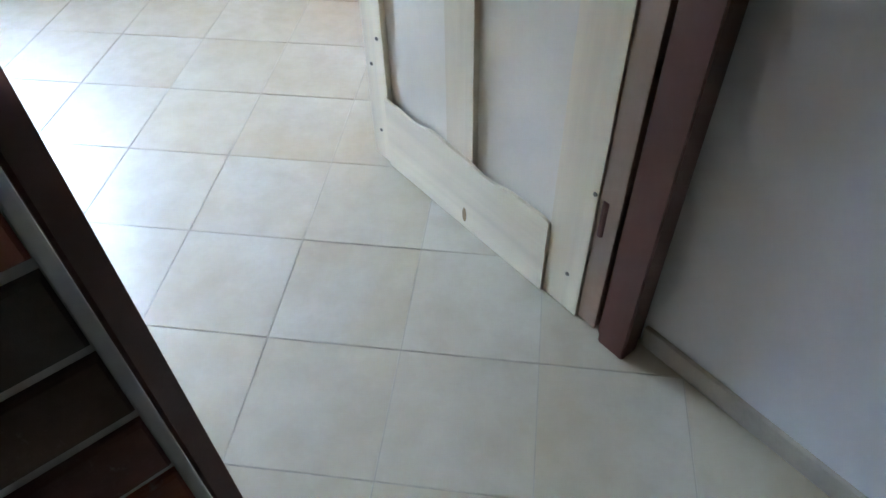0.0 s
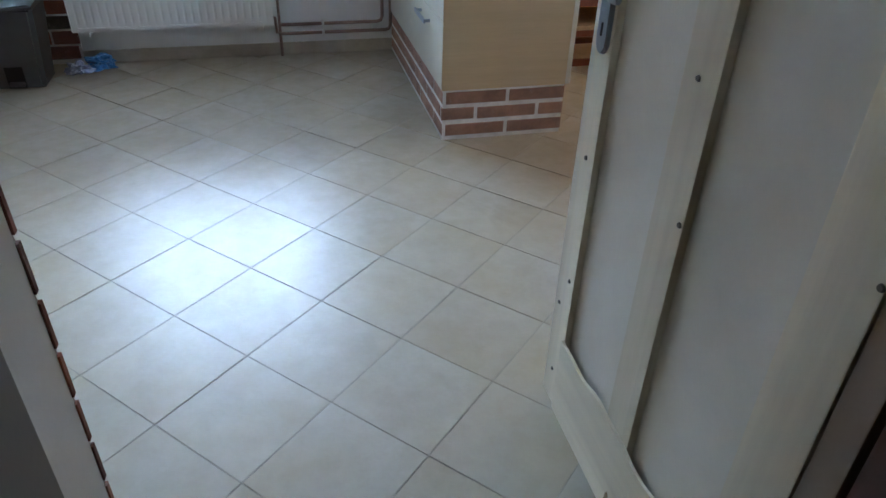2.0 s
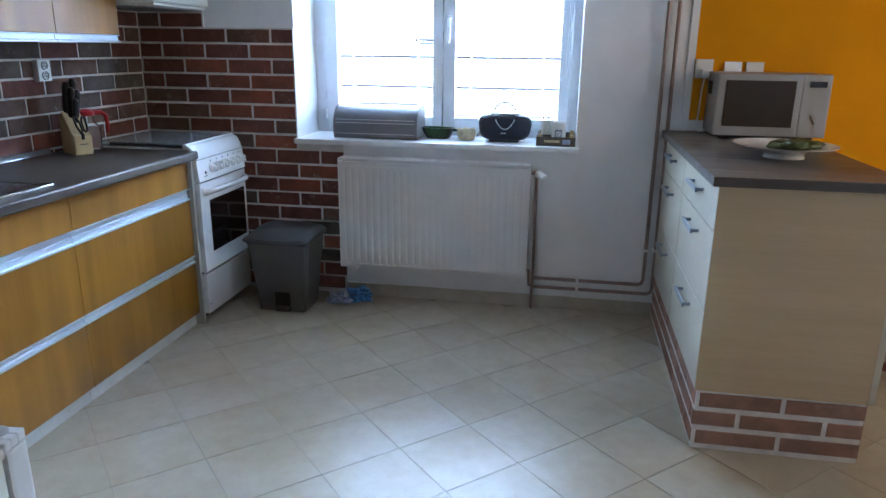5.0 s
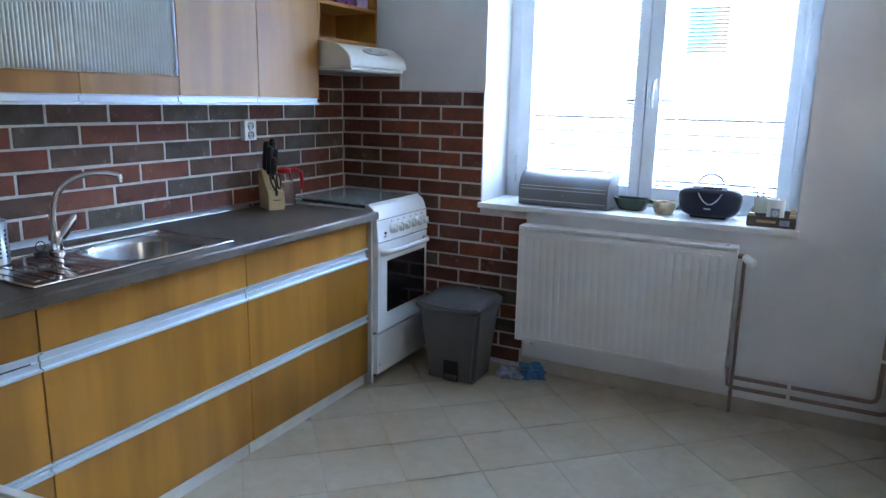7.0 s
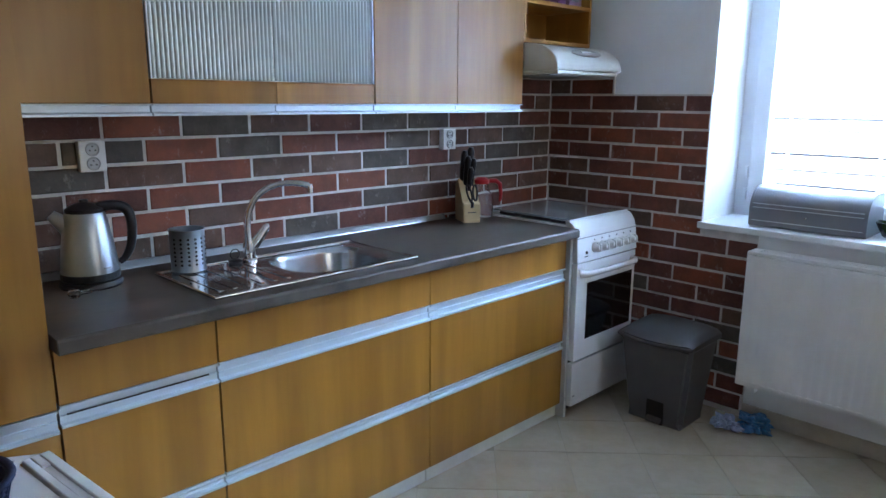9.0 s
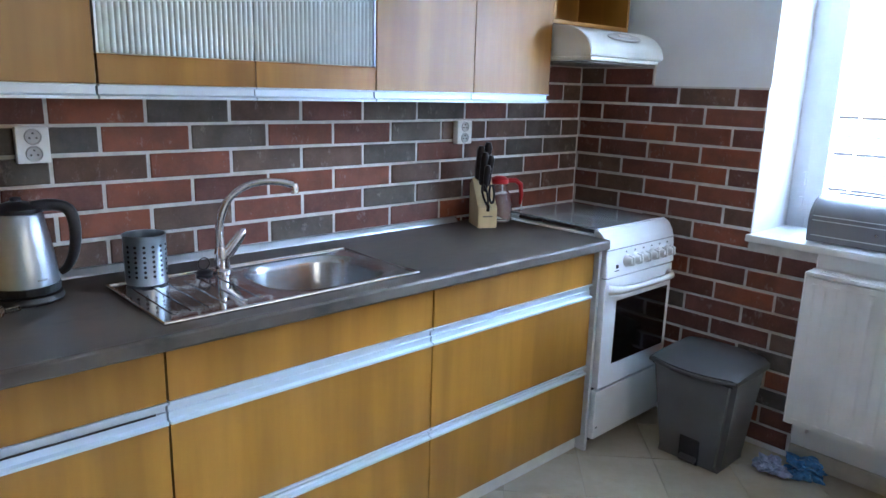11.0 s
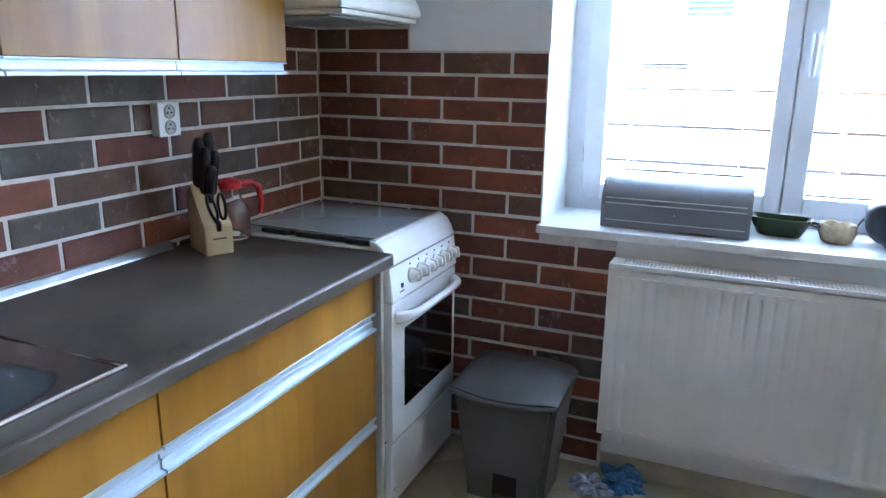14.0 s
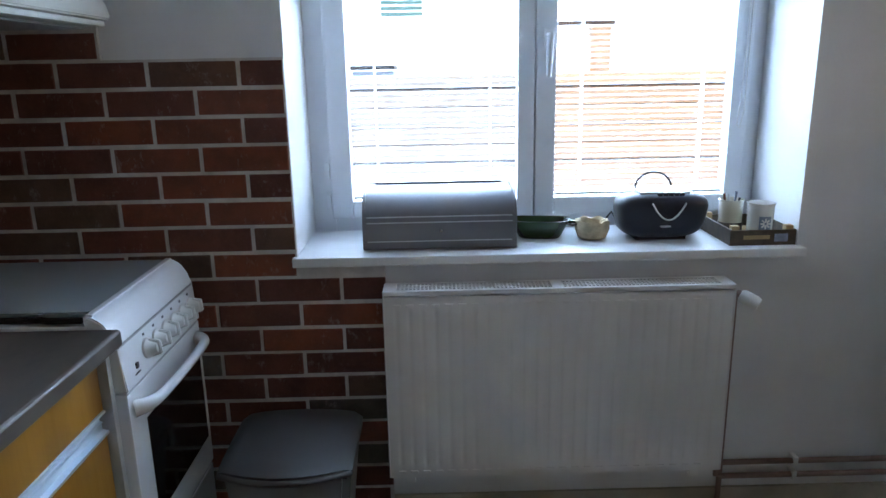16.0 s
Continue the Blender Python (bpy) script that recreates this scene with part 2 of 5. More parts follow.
NAVY = plain("navy_woven_plastic", (0.016, 0.022, 0.06), 0.95, vary=0.4, scale=60, fine=260, relief=0.004)
MAHOG = wood("red_brown_chair_wood", (0.13, 0.035, 0.018), (0.19, 0.055, 0.026), (0.1, 1, 1), 0.4, 0.1)
CUSH = plain("sand_cushion", (0.34, 0.23, 0.13), 0.95, vary=0.12, scale=30)
PLATEW = plain("white_porcelain", (0.78, 0.76, 0.72), 0.2, vary=0.03, relief=0, coat=0.3)
FRUIT_G = plain("green_peel", (0.10, 0.13, 0.04), 0.4, vary=0.25, scale=40)
FRUIT_D = plain("dark_green_leaf", (0.05, 0.075, 0.02), 0.5, vary=0.3, scale=40)
MWGL = plain("microwave_window", (0.030, 0.017, 0.006), 0.30, vary=0.1, relief=0)
MWBODY = plain("silver_grey_casing", (0.36, 0.35, 0.33), 0.35, 0.3, 0.04)
NAIL = plain("dark_nail", (0.12, 0.10, 0.08), 0.5, vary=0.2)
PANE = glass("clear_pane")
RIBBED = glass("ribbed_glass", (0.82, 0.96, 0.99), 0.10)
RIBBED.node_tree.nodes["Principled BSDF"].inputs["Transmission Weight"].default_value = 0.70
LIDGLASS = glass("lid_glass", (0.66, 0.70, 0.73), 0.12)
LIDGLASS.node_tree.nodes["Principled BSDF"].inputs["Transmission Weight"].default_value = 0.56
SMOKE = plain("smoked_lid_glass", (0.55, 0.57, 0.59), 0.30, vary=0.16, relief=0, coat=0.2)
SLAT = slat_material("blind_slat_white", 0.06)
CORD = slat_material("blind_cord_white", 0.85)
FENCE = wood("fence_board", (0.42, 0.285, 0.19), (0.54, 0.39, 0.28), (0.05, 1, 1), 0.7, 0)
RENDER = plain("pale_house_render", (0.75, 0.73, 0.68), 0.9, vary=0.05)
GRASS = plain("pale_gravel", (0.30, 0.29, 0.28), 0.9, vary=0.3, scale=3)
ROOF = plain("roof_tile", (0.28, 0.11, 0.07), 0.7, vary=0.15)
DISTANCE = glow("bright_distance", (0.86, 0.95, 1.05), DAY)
HANDLE = plain("blue_grey_metal", (0.36, 0.39, 0.45), 0.34, 0.55, 0.08)
PRINT = plain("dark_print", (0.06, 0.06, 0.07), 0.5)


# ---- builders ----
def thing(name, at, label="", category="", group="", kind=""):
    e = new(name)
    e.location = at
    e.empty_display_size = 0.05
    return tagged(e, label, category, group, kind)


def part(name, bm, material, parent=None, label=""):
    me = bpy.data.meshes.new(name)
    bmesh.ops.recalc_face_normals(bm, faces=bm.faces)
    bm.to_mesh(me)
    bm.free()
    me.materials.append(material)
    ob = new(name, me)
    if parent is not None:
        ob.parent = parent
        ob.matrix_parent_inverse = Matrix.Translation(parent.location).inverted()
    return tagged(ob, label)


def whole(name, bm, material, label, category, kind="", group=""):
    return tagged(part(name, bm, material), label, category, group, kind)


def smooth(ob, angle=40):
    for p in ob.data.polygons:
        p.use_smooth = True
    ob.data.set_sharp_from_angle(angle=radians(angle))
    return ob


def box(x0, x1, y0, y1, z0, z1, r=0.0, bm=None, seg=2):
    own = bmesh.new()
    bmesh.ops.create_cube(own, size=1)
    for v in own.verts:
        v.co = ((x0 + x1) / 2 + v.co.x * (x1 - x0), (y0 + y1) / 2 + v.co.y * (y1 - y0), (z0 + z1) / 2 + v.co.z * (z1 - z0))
    if r:
        bmesh.ops.bevel(own, geom=own.edges[:], offset=r, segments=seg, affect="EDGES", profile=0.7)
    return joined(bm, own)


def joined(bm, own):
    if bm is None:
        return own
    me = bpy.data.meshes.new("tmp")
    own.to_mesh(me)
    own.free()
    bm.from_mesh(me)
    bpy.data.meshes.remove(me)
    return bm


def turned(bm, m):
    bmesh.ops.transform(bm, matrix=m, verts=bm.verts)
    return bm


def prism(pts, axis, a, b, r=0.0, bm=None):
    """A polygon pushed along an axis; pts are the other two coordinates in the order x, y, z."""
    own = bmesh.new()

    def co(p, s):
        return {"x": (s, p[0], p[1]), "y": (p[0], s, p[1]), "z": (p[0], p[1], s)}[axis]
    v0 = [own.verts.new(co(p, a)) for p in pts]
    v1 = [own.verts.new(co(p, b)) for p in pts]
    own.faces.new(v0)
    own.faces.new(v1[::-1])
    for i in range(len(pts)):
        j = (i + 1) % len(pts)
        own.faces.new((v0[i], v0[j], v1[j], v1[i]))
    if r:
        bmesh.ops.bevel(own, geom=own.edges[:], offset=r, segments=2, affect="EDGES")
    return joined(bm, own)


def lathe(pts, x, y, z, n=28, bm=None):
    """Radius and height pairs turned round an upright axis."""
    own = bmesh.new()
    rings = []
    for r, h in pts:
        if r < 1e-5:
            rings.append([own.verts.new((x, y, z + h))])
        else:
            rings.append([own.verts.new((x + r * math.cos(2 * math.pi * k / n), y + r * math.sin(2 * math.pi * k / n), z + h)) for k in range(n)])
    for a, b in zip(rings, rings[1:]):
        for k in range(n):
            q = (k + 1) % n
            if len(a) == 1 and len(b) > 1:
                own.faces.new((a[0], b[k], b[q]))
            elif len(b) == 1 and len(a) > 1:
                own.faces.new((a[k], a[q], b[0]))
            elif len(a) > 1:
                own.faces.new((a[k], a[q], b[q], b[k]))
    return joined(bm, own)


def tube(path, r, n=10, bm=None):
    own = bmesh.new()
    P = [Vector(p) for p in path]
    rad = r if isinstance(r, (list, tuple)) else [r] * len(P)
    rings, side = [], None
    for i, p in enumerate(P):
        d = (P[min(i + 1, len(P) - 1)] - P[max(i - 1, 0)]).normalized()
        if side is None:
            side = d.cross(Vector((0, 0, 1)) if abs(d.z) < 0.9 else Vector((1, 0, 0))).normalized()
        side = (side - d * side.dot(d)).normalized()
        up = d.cross(side)
        rings.append([own.verts.new(p + rad[i] * (side * math.cos(2 * math.pi * k / n) + up * math.sin(2 * math.pi * k / n))) for k in range(n)])
    for a, b in zip(rings, rings[1:]):
        for k in range(n):
            q = (k + 1) % n
            own.faces.new((a[k], a[q], b[q], b[k]))
    own.faces.new(rings[0][::-1])
    own.faces.new(rings[-1])
    return joined(bm, own)


def flowing(pts, n=4):
    """Points of a smooth curve through pts."""
    P = [Vector(p) for p in pts]
    out = []
    for i in range(len(P) - 1):
        a, b, c, d = P[max(i - 1, 0)], P[i], P[i + 1], P[min(i + 2, len(P) - 1)]
        for k in range(n):
            t = k / n
            out.append(0.5 * (2 * b + (c - a) * t + (2 * a - 5 * b + 4 * c - d) * t * t + (3 * b - a - 3 * c + d) * t ** 3))
    return out + [P[-1]]


def flow_tube(pts, radii, n=12):
    r = flowing([(x, 0, 0) for x in radii])
    return tube(flowing(pts), [v.x for v in r], n)


def arc(c, r, a0, a1, n, plane="xz"):
    out = []
    for i in range(n + 1):
        a = radians(a0 + (a1 - a0) * i / n)
        u, w = r * math.cos(a), r * math.sin(a)
        out.append({"xz": (c[0] + u, c[1], c[2] + w), "yz": (c[0], c[1] + u, c[2] + w), "xy": (c[0] + u, c[1] + w, c[2])}[plane])
    return out


# ---- room ----
H = 2.6
def wall(name, boxes, material, label):
    bm = bmesh.new()
    for b in boxes:
        box(*b, bm=bm)
    return whole(name, bm, material, label, "wall", "structure")


WX0, WX1, WZ0, WZ1 = 0.897, 2.415, 0.868, 2.28
floor = whole("floor", box(-0.2, 5.0, -2.2, 4.5, -0.2, -0.0018), GROUT, "floor of cream glazed tiles laid diagonally with grey grout", "floor", "structure")
ceiling = whole("ceiling", box(-0.2, 5.0, -2.2, 4.5, H, H + 0.15), CEIL, "plain white painted ceiling over kitchen and hall", "ceiling", "structure")
wall_west = wall("wall_west", [(-0.25, -0.016, -2.2, 4.45, -0.2, H)], PLASTER, "white plastered wall behind the kitchen units")
wall_north = wall("wall_north", [(-0.016, WX0, 4.0, 4.45, -0.2, H), (WX0, WX1, 4.0, 4.45, -0.2, WZ0), (WX0, WX1, 4.0, 4.45, WZ1, H), (WX1, 2.925, 4.0, 4.45, -0.2, H)], PLASTER, "white plastered outer wall with the kitchen window")
wall_dining = wall("wall_dining", [(2.925, 5.0, 4.002, 4.45, -0.2, H)], ORANGE, "bright orange painted wall behind the island")
wall_dining_foot = whole("trim", box(2.925, 2.96, 3.99, 4.002, 0, H, 0), PLASTER, "white painted strip beside the orange wall", "wall trim", "structure")
# the east opening is assumed, made to hold the added dining lamp
wall_east = wall("wall_east", [(4.75, 5.0, 0.5885, 1.85, -0.2, H), (4.75, 5.0, 3.25, 4.0, -0.2, H), (4.75, 5.0, 1.85, 3.25, -0.2, 0.95), (4.75, 5.0, 1.85, 3.25, 2.3, H)], PLASTER, "unseen white plastered wall of the dining end with an assumed window opening")
wall_south = wall("wall_south", [(-0.016, 1.890, 0.116, 0.5885, -0.2, H), (1.890, 1.955, 0.116, 0.214, -0.2, H), (1.955, 2.86, 0.116, 0.5885, 2.06, H), (1.890, 1.955, 0.214, 0.5885, 2.06, H), (2.86, 5.0, 0.116, 0.5885, -0.2, H)], PLASTER, "white plastered wall with the hall door")
wall_hall = wall("wall_hall", [(2.852, 3.0, -2.2, 0.2025, -0.2, H), (-0.016, 0.3, -2.2, 0.116, -0.2, H), (0.3, 2.852, -2.2, -2.05, -0.2, H)], PLASTER, "white painted hall wall beside the brown door frame")

# skirting
whole("baseboard", box(2.840, 2.852, -2.0, 0.195, 0, 0.058, 0.003), SKIRT, "pale beige tiled skirting along the hall wall", "skirting", "structure")
bm = box(1.16, 2.87, 3.988, 3.999, 0, 0.07, 0.002)
whole("baseboard", bm, SKIRT, "beige tiled skirting under the radiator", "skirting", "structure")
bm = box(2.96, 4.75, 3.988, 4.0, 0, 0.07, 0.002)
whole("baseboard", bm, SKIRT, "beige tiled skirting under the orange wall", "skirting", "structure")

# mortar beds behind the brick facings
wall_mortar = [(-0.015, -0.0025, 1.25, 3.996, 0.86, 1.62), (-0.015, 0.388, 3.9885, 3.9995, 0.03, 1.60), (0.388, 0.8965, 3.9885, 3.9995, 0.03, 1.475), (0.8965, 1.16, 3.9885, 3.9995, 0.03, 0.866)]
bm = bmesh.new()
for b in wall_mortar:
    box(*b, bm=bm)
facing = whole("brick_facing", bm, MORTAR, "dark red brick slip facing with pale joints", "brick wall", "structure")
bm = box(0.31, 1.957, 0.106, 0.117, 0, 1.45)
facing_hall = whole("brick_facing", bm, MORTAR, "dark brick slip facing on the hall side of the door wall", "brick wall", "structure")
bm = box(0.0, 1.889, 0.5875, 0.5945, 0, 1.45)
facing_south = whole("brick_facing", bm, MORTAR, "brick slip facing on the kitchen side of the door wall", "brick wall", "structure")

# ---- hall door: steel frame and open leaf ----
door_frame = thing("door_frame", (2.38, 0.19, 0), "brown painted steel door frame with a rebate", "door frame", kind="structure")
part("jamb", prism([(2.773, 0.190), (2.822, 0.190), (2.824, 0.200), (2.853, 0.203), (2.853, 0.276), (2.792, 0.276), (2.792, 0.264), (2.773, 0.258)], "z", 0, 2.06, 0.003), BROWN, door_frame)
part("jamb", prism([(1.984, 0.125), (1.962, 0.112), (1.957, 0.113), (1.957, 0.19), (1.965, 0.19), (1.984, 0.186)], "z", 0, 2.06, 0.003), BROWN, door_frame)
part("head", box(1.984, 2.773, 0.12, 0.26, 1.985, 2.06, 0.003), BROWN, door_frame)
part("reveal", box(1.955, 1.984, 0.1965, 0.285, 0, 2.06, 0.002), plain("grey_frame_paint", (0.24, 0.225, 0.22), 0.5, vary=0.06), door_frame, "grey painted rebate strip")
part("edge_strip", box(1.951, 1.961, 0.0975, 0.1105, 0, 2.06, 0.002), PLINTH, door_frame, "grey filler strip beside the frame")

LX = 2.783
door = thing("door_1", (LX + 0.02, 0.33, 0), "open cream door leaf with pale pine battens nailed on", "door", kind="structure")
part("panel", box(LX + 0.016, LX + 0.045, 0.335, 1.118, 0.006, 1.975, 0.002), CREAM, door)


def batten(y0, y1, z0, z1, material=PINE, label=""):
    own = bmesh.new()
    box(LX, LX + 0.017, y0, y1, z0, z1, 0.0025, bm=own)
    return part("batten", own, material, door, label)


for y0, y1 in ((0.335, 0.441), (0.695, 0.788), (1.028, 1.112)):
    batten(y0, y1, 0.004, 1.975)
batten(0.441, 0.695, 1.86, 1.975, PINE_H)
batten(0.788, 1.028, 1.86, 1.975, PINE_H)
pts = [(0.438, 0.004), (1.033, 0.004), (1.033, 0.226)]
for i in range(1, 30):
    y = 1.033 - (1.033 - 0.438) * i / 30
    pts.append((y, 0.226 + 0.007 * math.sin((y - 0.44) * 21 + 0.4) + 0.003 * math.sin(y * 47)))
pts.append((0.438, 0.226))
part("kick_board", prism(pts, "x", LX - 0.0075, LX - 0.0004, 0.0022), PINE_H, door, "wavy-topped pine kick board")
bm = bmesh.new()
for y, z in ((0.376, 0.116), (0.34, 0.884), (0.343, 0.375), (0.704, 0.743), (0.745, 0.97), (0.72, 1.45), (1.07, 0.10), (1.062, 0.69), (1.05, 0.385), (1.085, 0.30), (1.05, 1.35), (0.40, 1.5)):
    turned_bm = bmesh.new()
    bmesh.ops.create_cone(turned_bm, cap_ends=True, segments=10, radius1=0.0055, radius2=0.004, depth=0.003)
    turned(turned_bm, Matrix.Translation((LX - 0.0015, y, z)) @ pose(0, 0, 0, 0, -90, 0))
    joined(bm, turned_bm)
part("nail_heads", bm, NAIL, door)
part("knot", turned(lathe([(0, 0), (0.011, 0), (0.010, 0.001), (0, 0.0012)], 0, 0, 0, 14), Matrix.Translation((LX - 0.0088, 0.712, 0.05)) @ pose(0, 0, 0, 0, -90, 0) @ Matrix.Diagonal((2.2, 0.7, 1, 1))), plain("pine_knot", (0.30, 0.19, 0.09), 0.6), door)
part("hinge_edge", box(LX + 0.004, LX + 0.05, 0.283, 0.3335, 0.008, 1.975, 0.003), plain("worn_brown_edge", (0.30, 0.21, 0.15), 0.5), door)
hinge = bmesh.new()
for z in (0.28, 1.7):
    tube([(2.79, 0.318, z), (2.79, 0.318, z + 0.09)], 0.008, 10, bm=hinge)
part("hinge", hinge, BROWN, door)
plate = bmesh.new()
own = [(1.056 + 0.018 * math.cos(a), 1.098 + 0.018 * math.sin(a)) for a in [math.pi * i / 10 for i in range(11)]]
own += [(1.056 + 0.018 * math.cos(a), 0.926 + 0.018 * math.sin(a)) for a in [math.pi + math.pi * i / 10 for i in range(11)]]
prism(own, "x", LX - 0.011, LX, 0.003, bm=plate)
plate = smooth(part("handle_plate", plate, HANDLE, door, "blue-grey metal handle plate"))
part("collar", turned(lathe([(0, 0), (0.015, 0), (0.014, 0.007), (0.010, 0.010), (0, 0.010)], 0, 0, 0, 18), Matrix.Translation((LX - 0.0105, 1.056, 1.052)) @ pose(0, 0, 0, 0, -90, 0)), HANDLE, plate)
own = flow_tube([(LX - 0.012, 1.056, 1.052), (LX - 0.034, 1.056, 1.053), (LX - 0.045, 1.049, 1.054), (LX - 0.047, 1.028, 1.052), (LX - 0.045, 0.998, 1.040), (LX - 0.042, 0.974, 1.030), (LX - 0.039, 0.955, 1.029)], [0.007, 0.0075, 0.0085, 0.0085, 0.0075, 0.0085, 0.0065], 14)
smooth(part("lever", own, HANDLE, plate))
part("keyhole", box(LX - 0.0125, LX - 0.0105, 1.053, 1.059, 0.942, 0.966, 0.0005), BLACK, plate)

# ---- window ----
FY = 4.31
window = thing("window_1", (1.656, FY, 0.89), "white two-sash plastic window with lowered venetian blinds", "window", kind="structure")
bm = bmesh.new()
for b in ((WX0, 0.972, WZ0, WZ1), (2.355, WX1, WZ0, WZ1), (0.972, 2.355, WZ0, 0.955), (0.972, 2.355, 2.21, WZ1), (1.635, 1.677, 0.955, 2.21)):
    box(b[0], b[1], FY + 0.02, FY + 0.075, b[2], b[3], 0.004, bm=bm)
part("window_frame", bm, PVC, window)
for i, (x0, x1, g0, g1) in enumerate(((0.962, 1.652, 1.034, 1.597), (1.656, 2.368, 1.723, 2.308))):
    bm = bmesh.new()
    for b in ((x0, g0, 0.94, 2.225), (g1, x1, 0.94, 2.225), (g0, g1, 0.94, 1.0), (g0, g1, 2.165, 2.225)):
        box(b[0], b[1], FY, FY + 0.06, b[2], b[3], 0.006, bm=bm)
    sash = part("sash", bm, PVC, window)
    p = part("pane", box(g0 - 0.006, g1 + 0.006, FY + 0.045, FY + 0.051, 0.994, 2.171), PANE, window)
    p.visible_shadow = False
    blind = part("blind_rail", box(g0 + 0.004, g1 - 0.004, FY + 0.012, FY + 0.034, 2.135, 2.163, 0.003), WHITE_PL, window)
    part("bottom_rail", box(g0 + 0.004, g1 - 0.004, FY + 0.014, FY + 0.032, 1.006, 1.016, 0.003), WHITE_PL, window)
    base = bmesh.new()
    rows = [(-0.0085, 0.0), (-0.004, 0.0016), (0.0, 0.002), (0.004, 0.0016), (0.0085, 0.0)]
    for s in (g0 + 0.006, g1 - 0.006):
        for a, b in rows:
            base.verts.new((s, a, b))
    base.verts.ensure_lookup_table()
    for k in range(4):
        base.faces.new((base.verts[k], base.verts[k + 1], base.verts[k + 6], base.verts[k + 5]))
    me = bpy.data.meshes.new("slat")
    base.to_mesh(me)
    base.free()
    me.materials.append(SLAT)
    z = 1.026
    while z < 2.13:
        s = new("slat", me)
        s.parent = window
        s.matrix_parent_inverse = Matrix.Translation(window.location).inverted()
        s.matrix_basis = pose(0, FY + 0.023, z, -13)
        z += 0.0185
    cords = bmesh.new()
    for x in (g0 + 0.09, g1 - 0.09):
        for yy in (FY + 0.0135, FY + 0.0325):
            box(x - 0.0025, x + 0.0025, yy, yy + 0.001, 1.01, 2.14, bm=cords)
    part("ladder_cord", cords, CORD, window)
bm = tube([(2.345, FY - 0.006, 2.1), (2.343, FY - 0.008, 1.5), (2.335, FY - 0.010, 1.30), (2.328, FY - 0.012, 1.235), (2.338, FY - 0.012, 1.225), (2.350, FY - 0.010, 1.28), (2.352, FY - 0.008, 1.5), (2.350, FY - 0.006, 2.1)], 0.0022, 6)
part("pull_cord", bm, WHITE_PL, window)
hd = part("window_handle", box(1.681, 1.707, FY - 0.012, FY, 1.50, 1.555, 0.004), PVC, window)
smooth(part("lever", tube([(1.694, FY - 0.008, 1.535), (1.694, FY - 0.042, 1.532), (1.694, FY - 0.048, 1.515), (1.693, FY - 0.046, 1.45), (1.692, FY - 0.040, 1.405)], [0.009, 0.010, 0.011, 0.010, 0.008], 12), PVC, hd))
bm = bmesh.new()
for z in (0.975, 1.08):
    box(0.945, 0.961, FY - 0.010, FY + 0.02, z, z + 0.055, 0.003, bm=bm)
part("hinge", bm, PVC, window)
sill = whole("window_sill", box(0.885, 2.428, 3.962, FY + 0.03, 0.866, 0.895, 0.005), SILLW, "glossy white window sill board with clutter on it", "window sill", "structure")

# ---- outside ----
ground = whole("ground", box(-60, 60, 4.46, 140, -0.75, -0.55), GRASS, "pale gravel yard outside the window", "ground", "structure")
backdrop = whole("backdrop", box(-26, 30, 22.0, 22.1, -0.55, 26.0), DISTANCE, "glowing backdrop sheet for the bright distance outside the window", "backdrop", "structure")
def board_fence(x0, x1, material, shade, label):
    f = thing("fence", ((x0 + x1) / 2, 8.4, -0.55), label, "fence")
    for x in (x0 + 0.05, (x0 + x1) / 2, x1 - 0.15):
        part("post", box(x, x + 0.1, 8.42, 8.52, -0.55, 1.35, 0.005), material, f)
    # dark sheet added behind so the gaps between boards look shaded
    part("gap_shade", box(x0, x1, 8.4155, 8.4195, -0.5, 1.36), shade, f)
    part("board", box(x0, x1, 8.39, 8.415, 1.285, 1.392, 0.004), material, f)
    for k in range(5):
        z = 1.258 - 0.336 * k
        part("board", box(x0, x1, 8.39, 8.415, z - 0.152, z, 0.004), material, f)
        part("board", box(x0, x1, 8.39, 8.415, z - 0.308, z - 0.158, 0.004), material, f)
    return f


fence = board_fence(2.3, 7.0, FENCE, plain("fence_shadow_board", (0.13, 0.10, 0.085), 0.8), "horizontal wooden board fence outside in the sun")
part("gate_post", box(2.74, 2.92, 8.425, 8.52, 1.35, 1.80, 0.006), FENCE, fence)
part("top_beam", box(2.45, 2.95, 8.42, 8.53, 1.802, 1.845, 0.004), plain("dark_beam", (0.07, 0.05, 0.045), 0.7), fence, "dark weathered beam")
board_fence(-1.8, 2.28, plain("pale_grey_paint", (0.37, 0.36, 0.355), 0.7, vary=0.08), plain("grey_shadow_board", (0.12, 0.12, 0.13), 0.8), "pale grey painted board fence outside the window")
yard_bin = thing("refuse_bin", (0.77, 8.85, -0.55), "blue-grey refuse bin with a dark lid behind the fence", "bin")
part("body", prism([(0.62, -0.55), (0.92, -0.55), (0.96, 1.44), (0.58, 1.44)], "y", 8.6, 9.1, 0.01), BLUEGREY, yard_bin)
part("lid", box(0.565, 0.97, 8.57, 9.12, 1.445, 1.49, 0.012), BLACK, yard_bin)
house = thing("house", (4.2, 13.5, -0.55), "pale rendered neighbour house with a tiled roof", "house")
part("wall", box(-1.0, 9.5, 12.0, 15.0, -0.55, 3.2), RENDER, house)
part("roof", prism([(11.7, 3.15), (15.3, 3.15), (13.5, 4.5)], "x", -1.3, 9.8), ROOF, house)
w = part("window", box(0.58, 1.26, 11.96, 12.02, 2.08, 2.9, 0.01), WHITE_PL, house)
part("pane", box(0.64, 1.20, 11.95, 11.965, 2.14, 2.84), plain("green_tinted_pane", (0.10, 0.22, 0.21), 0.15, relief=0), w)

# ---- kitchen row ----
FX = 0.565


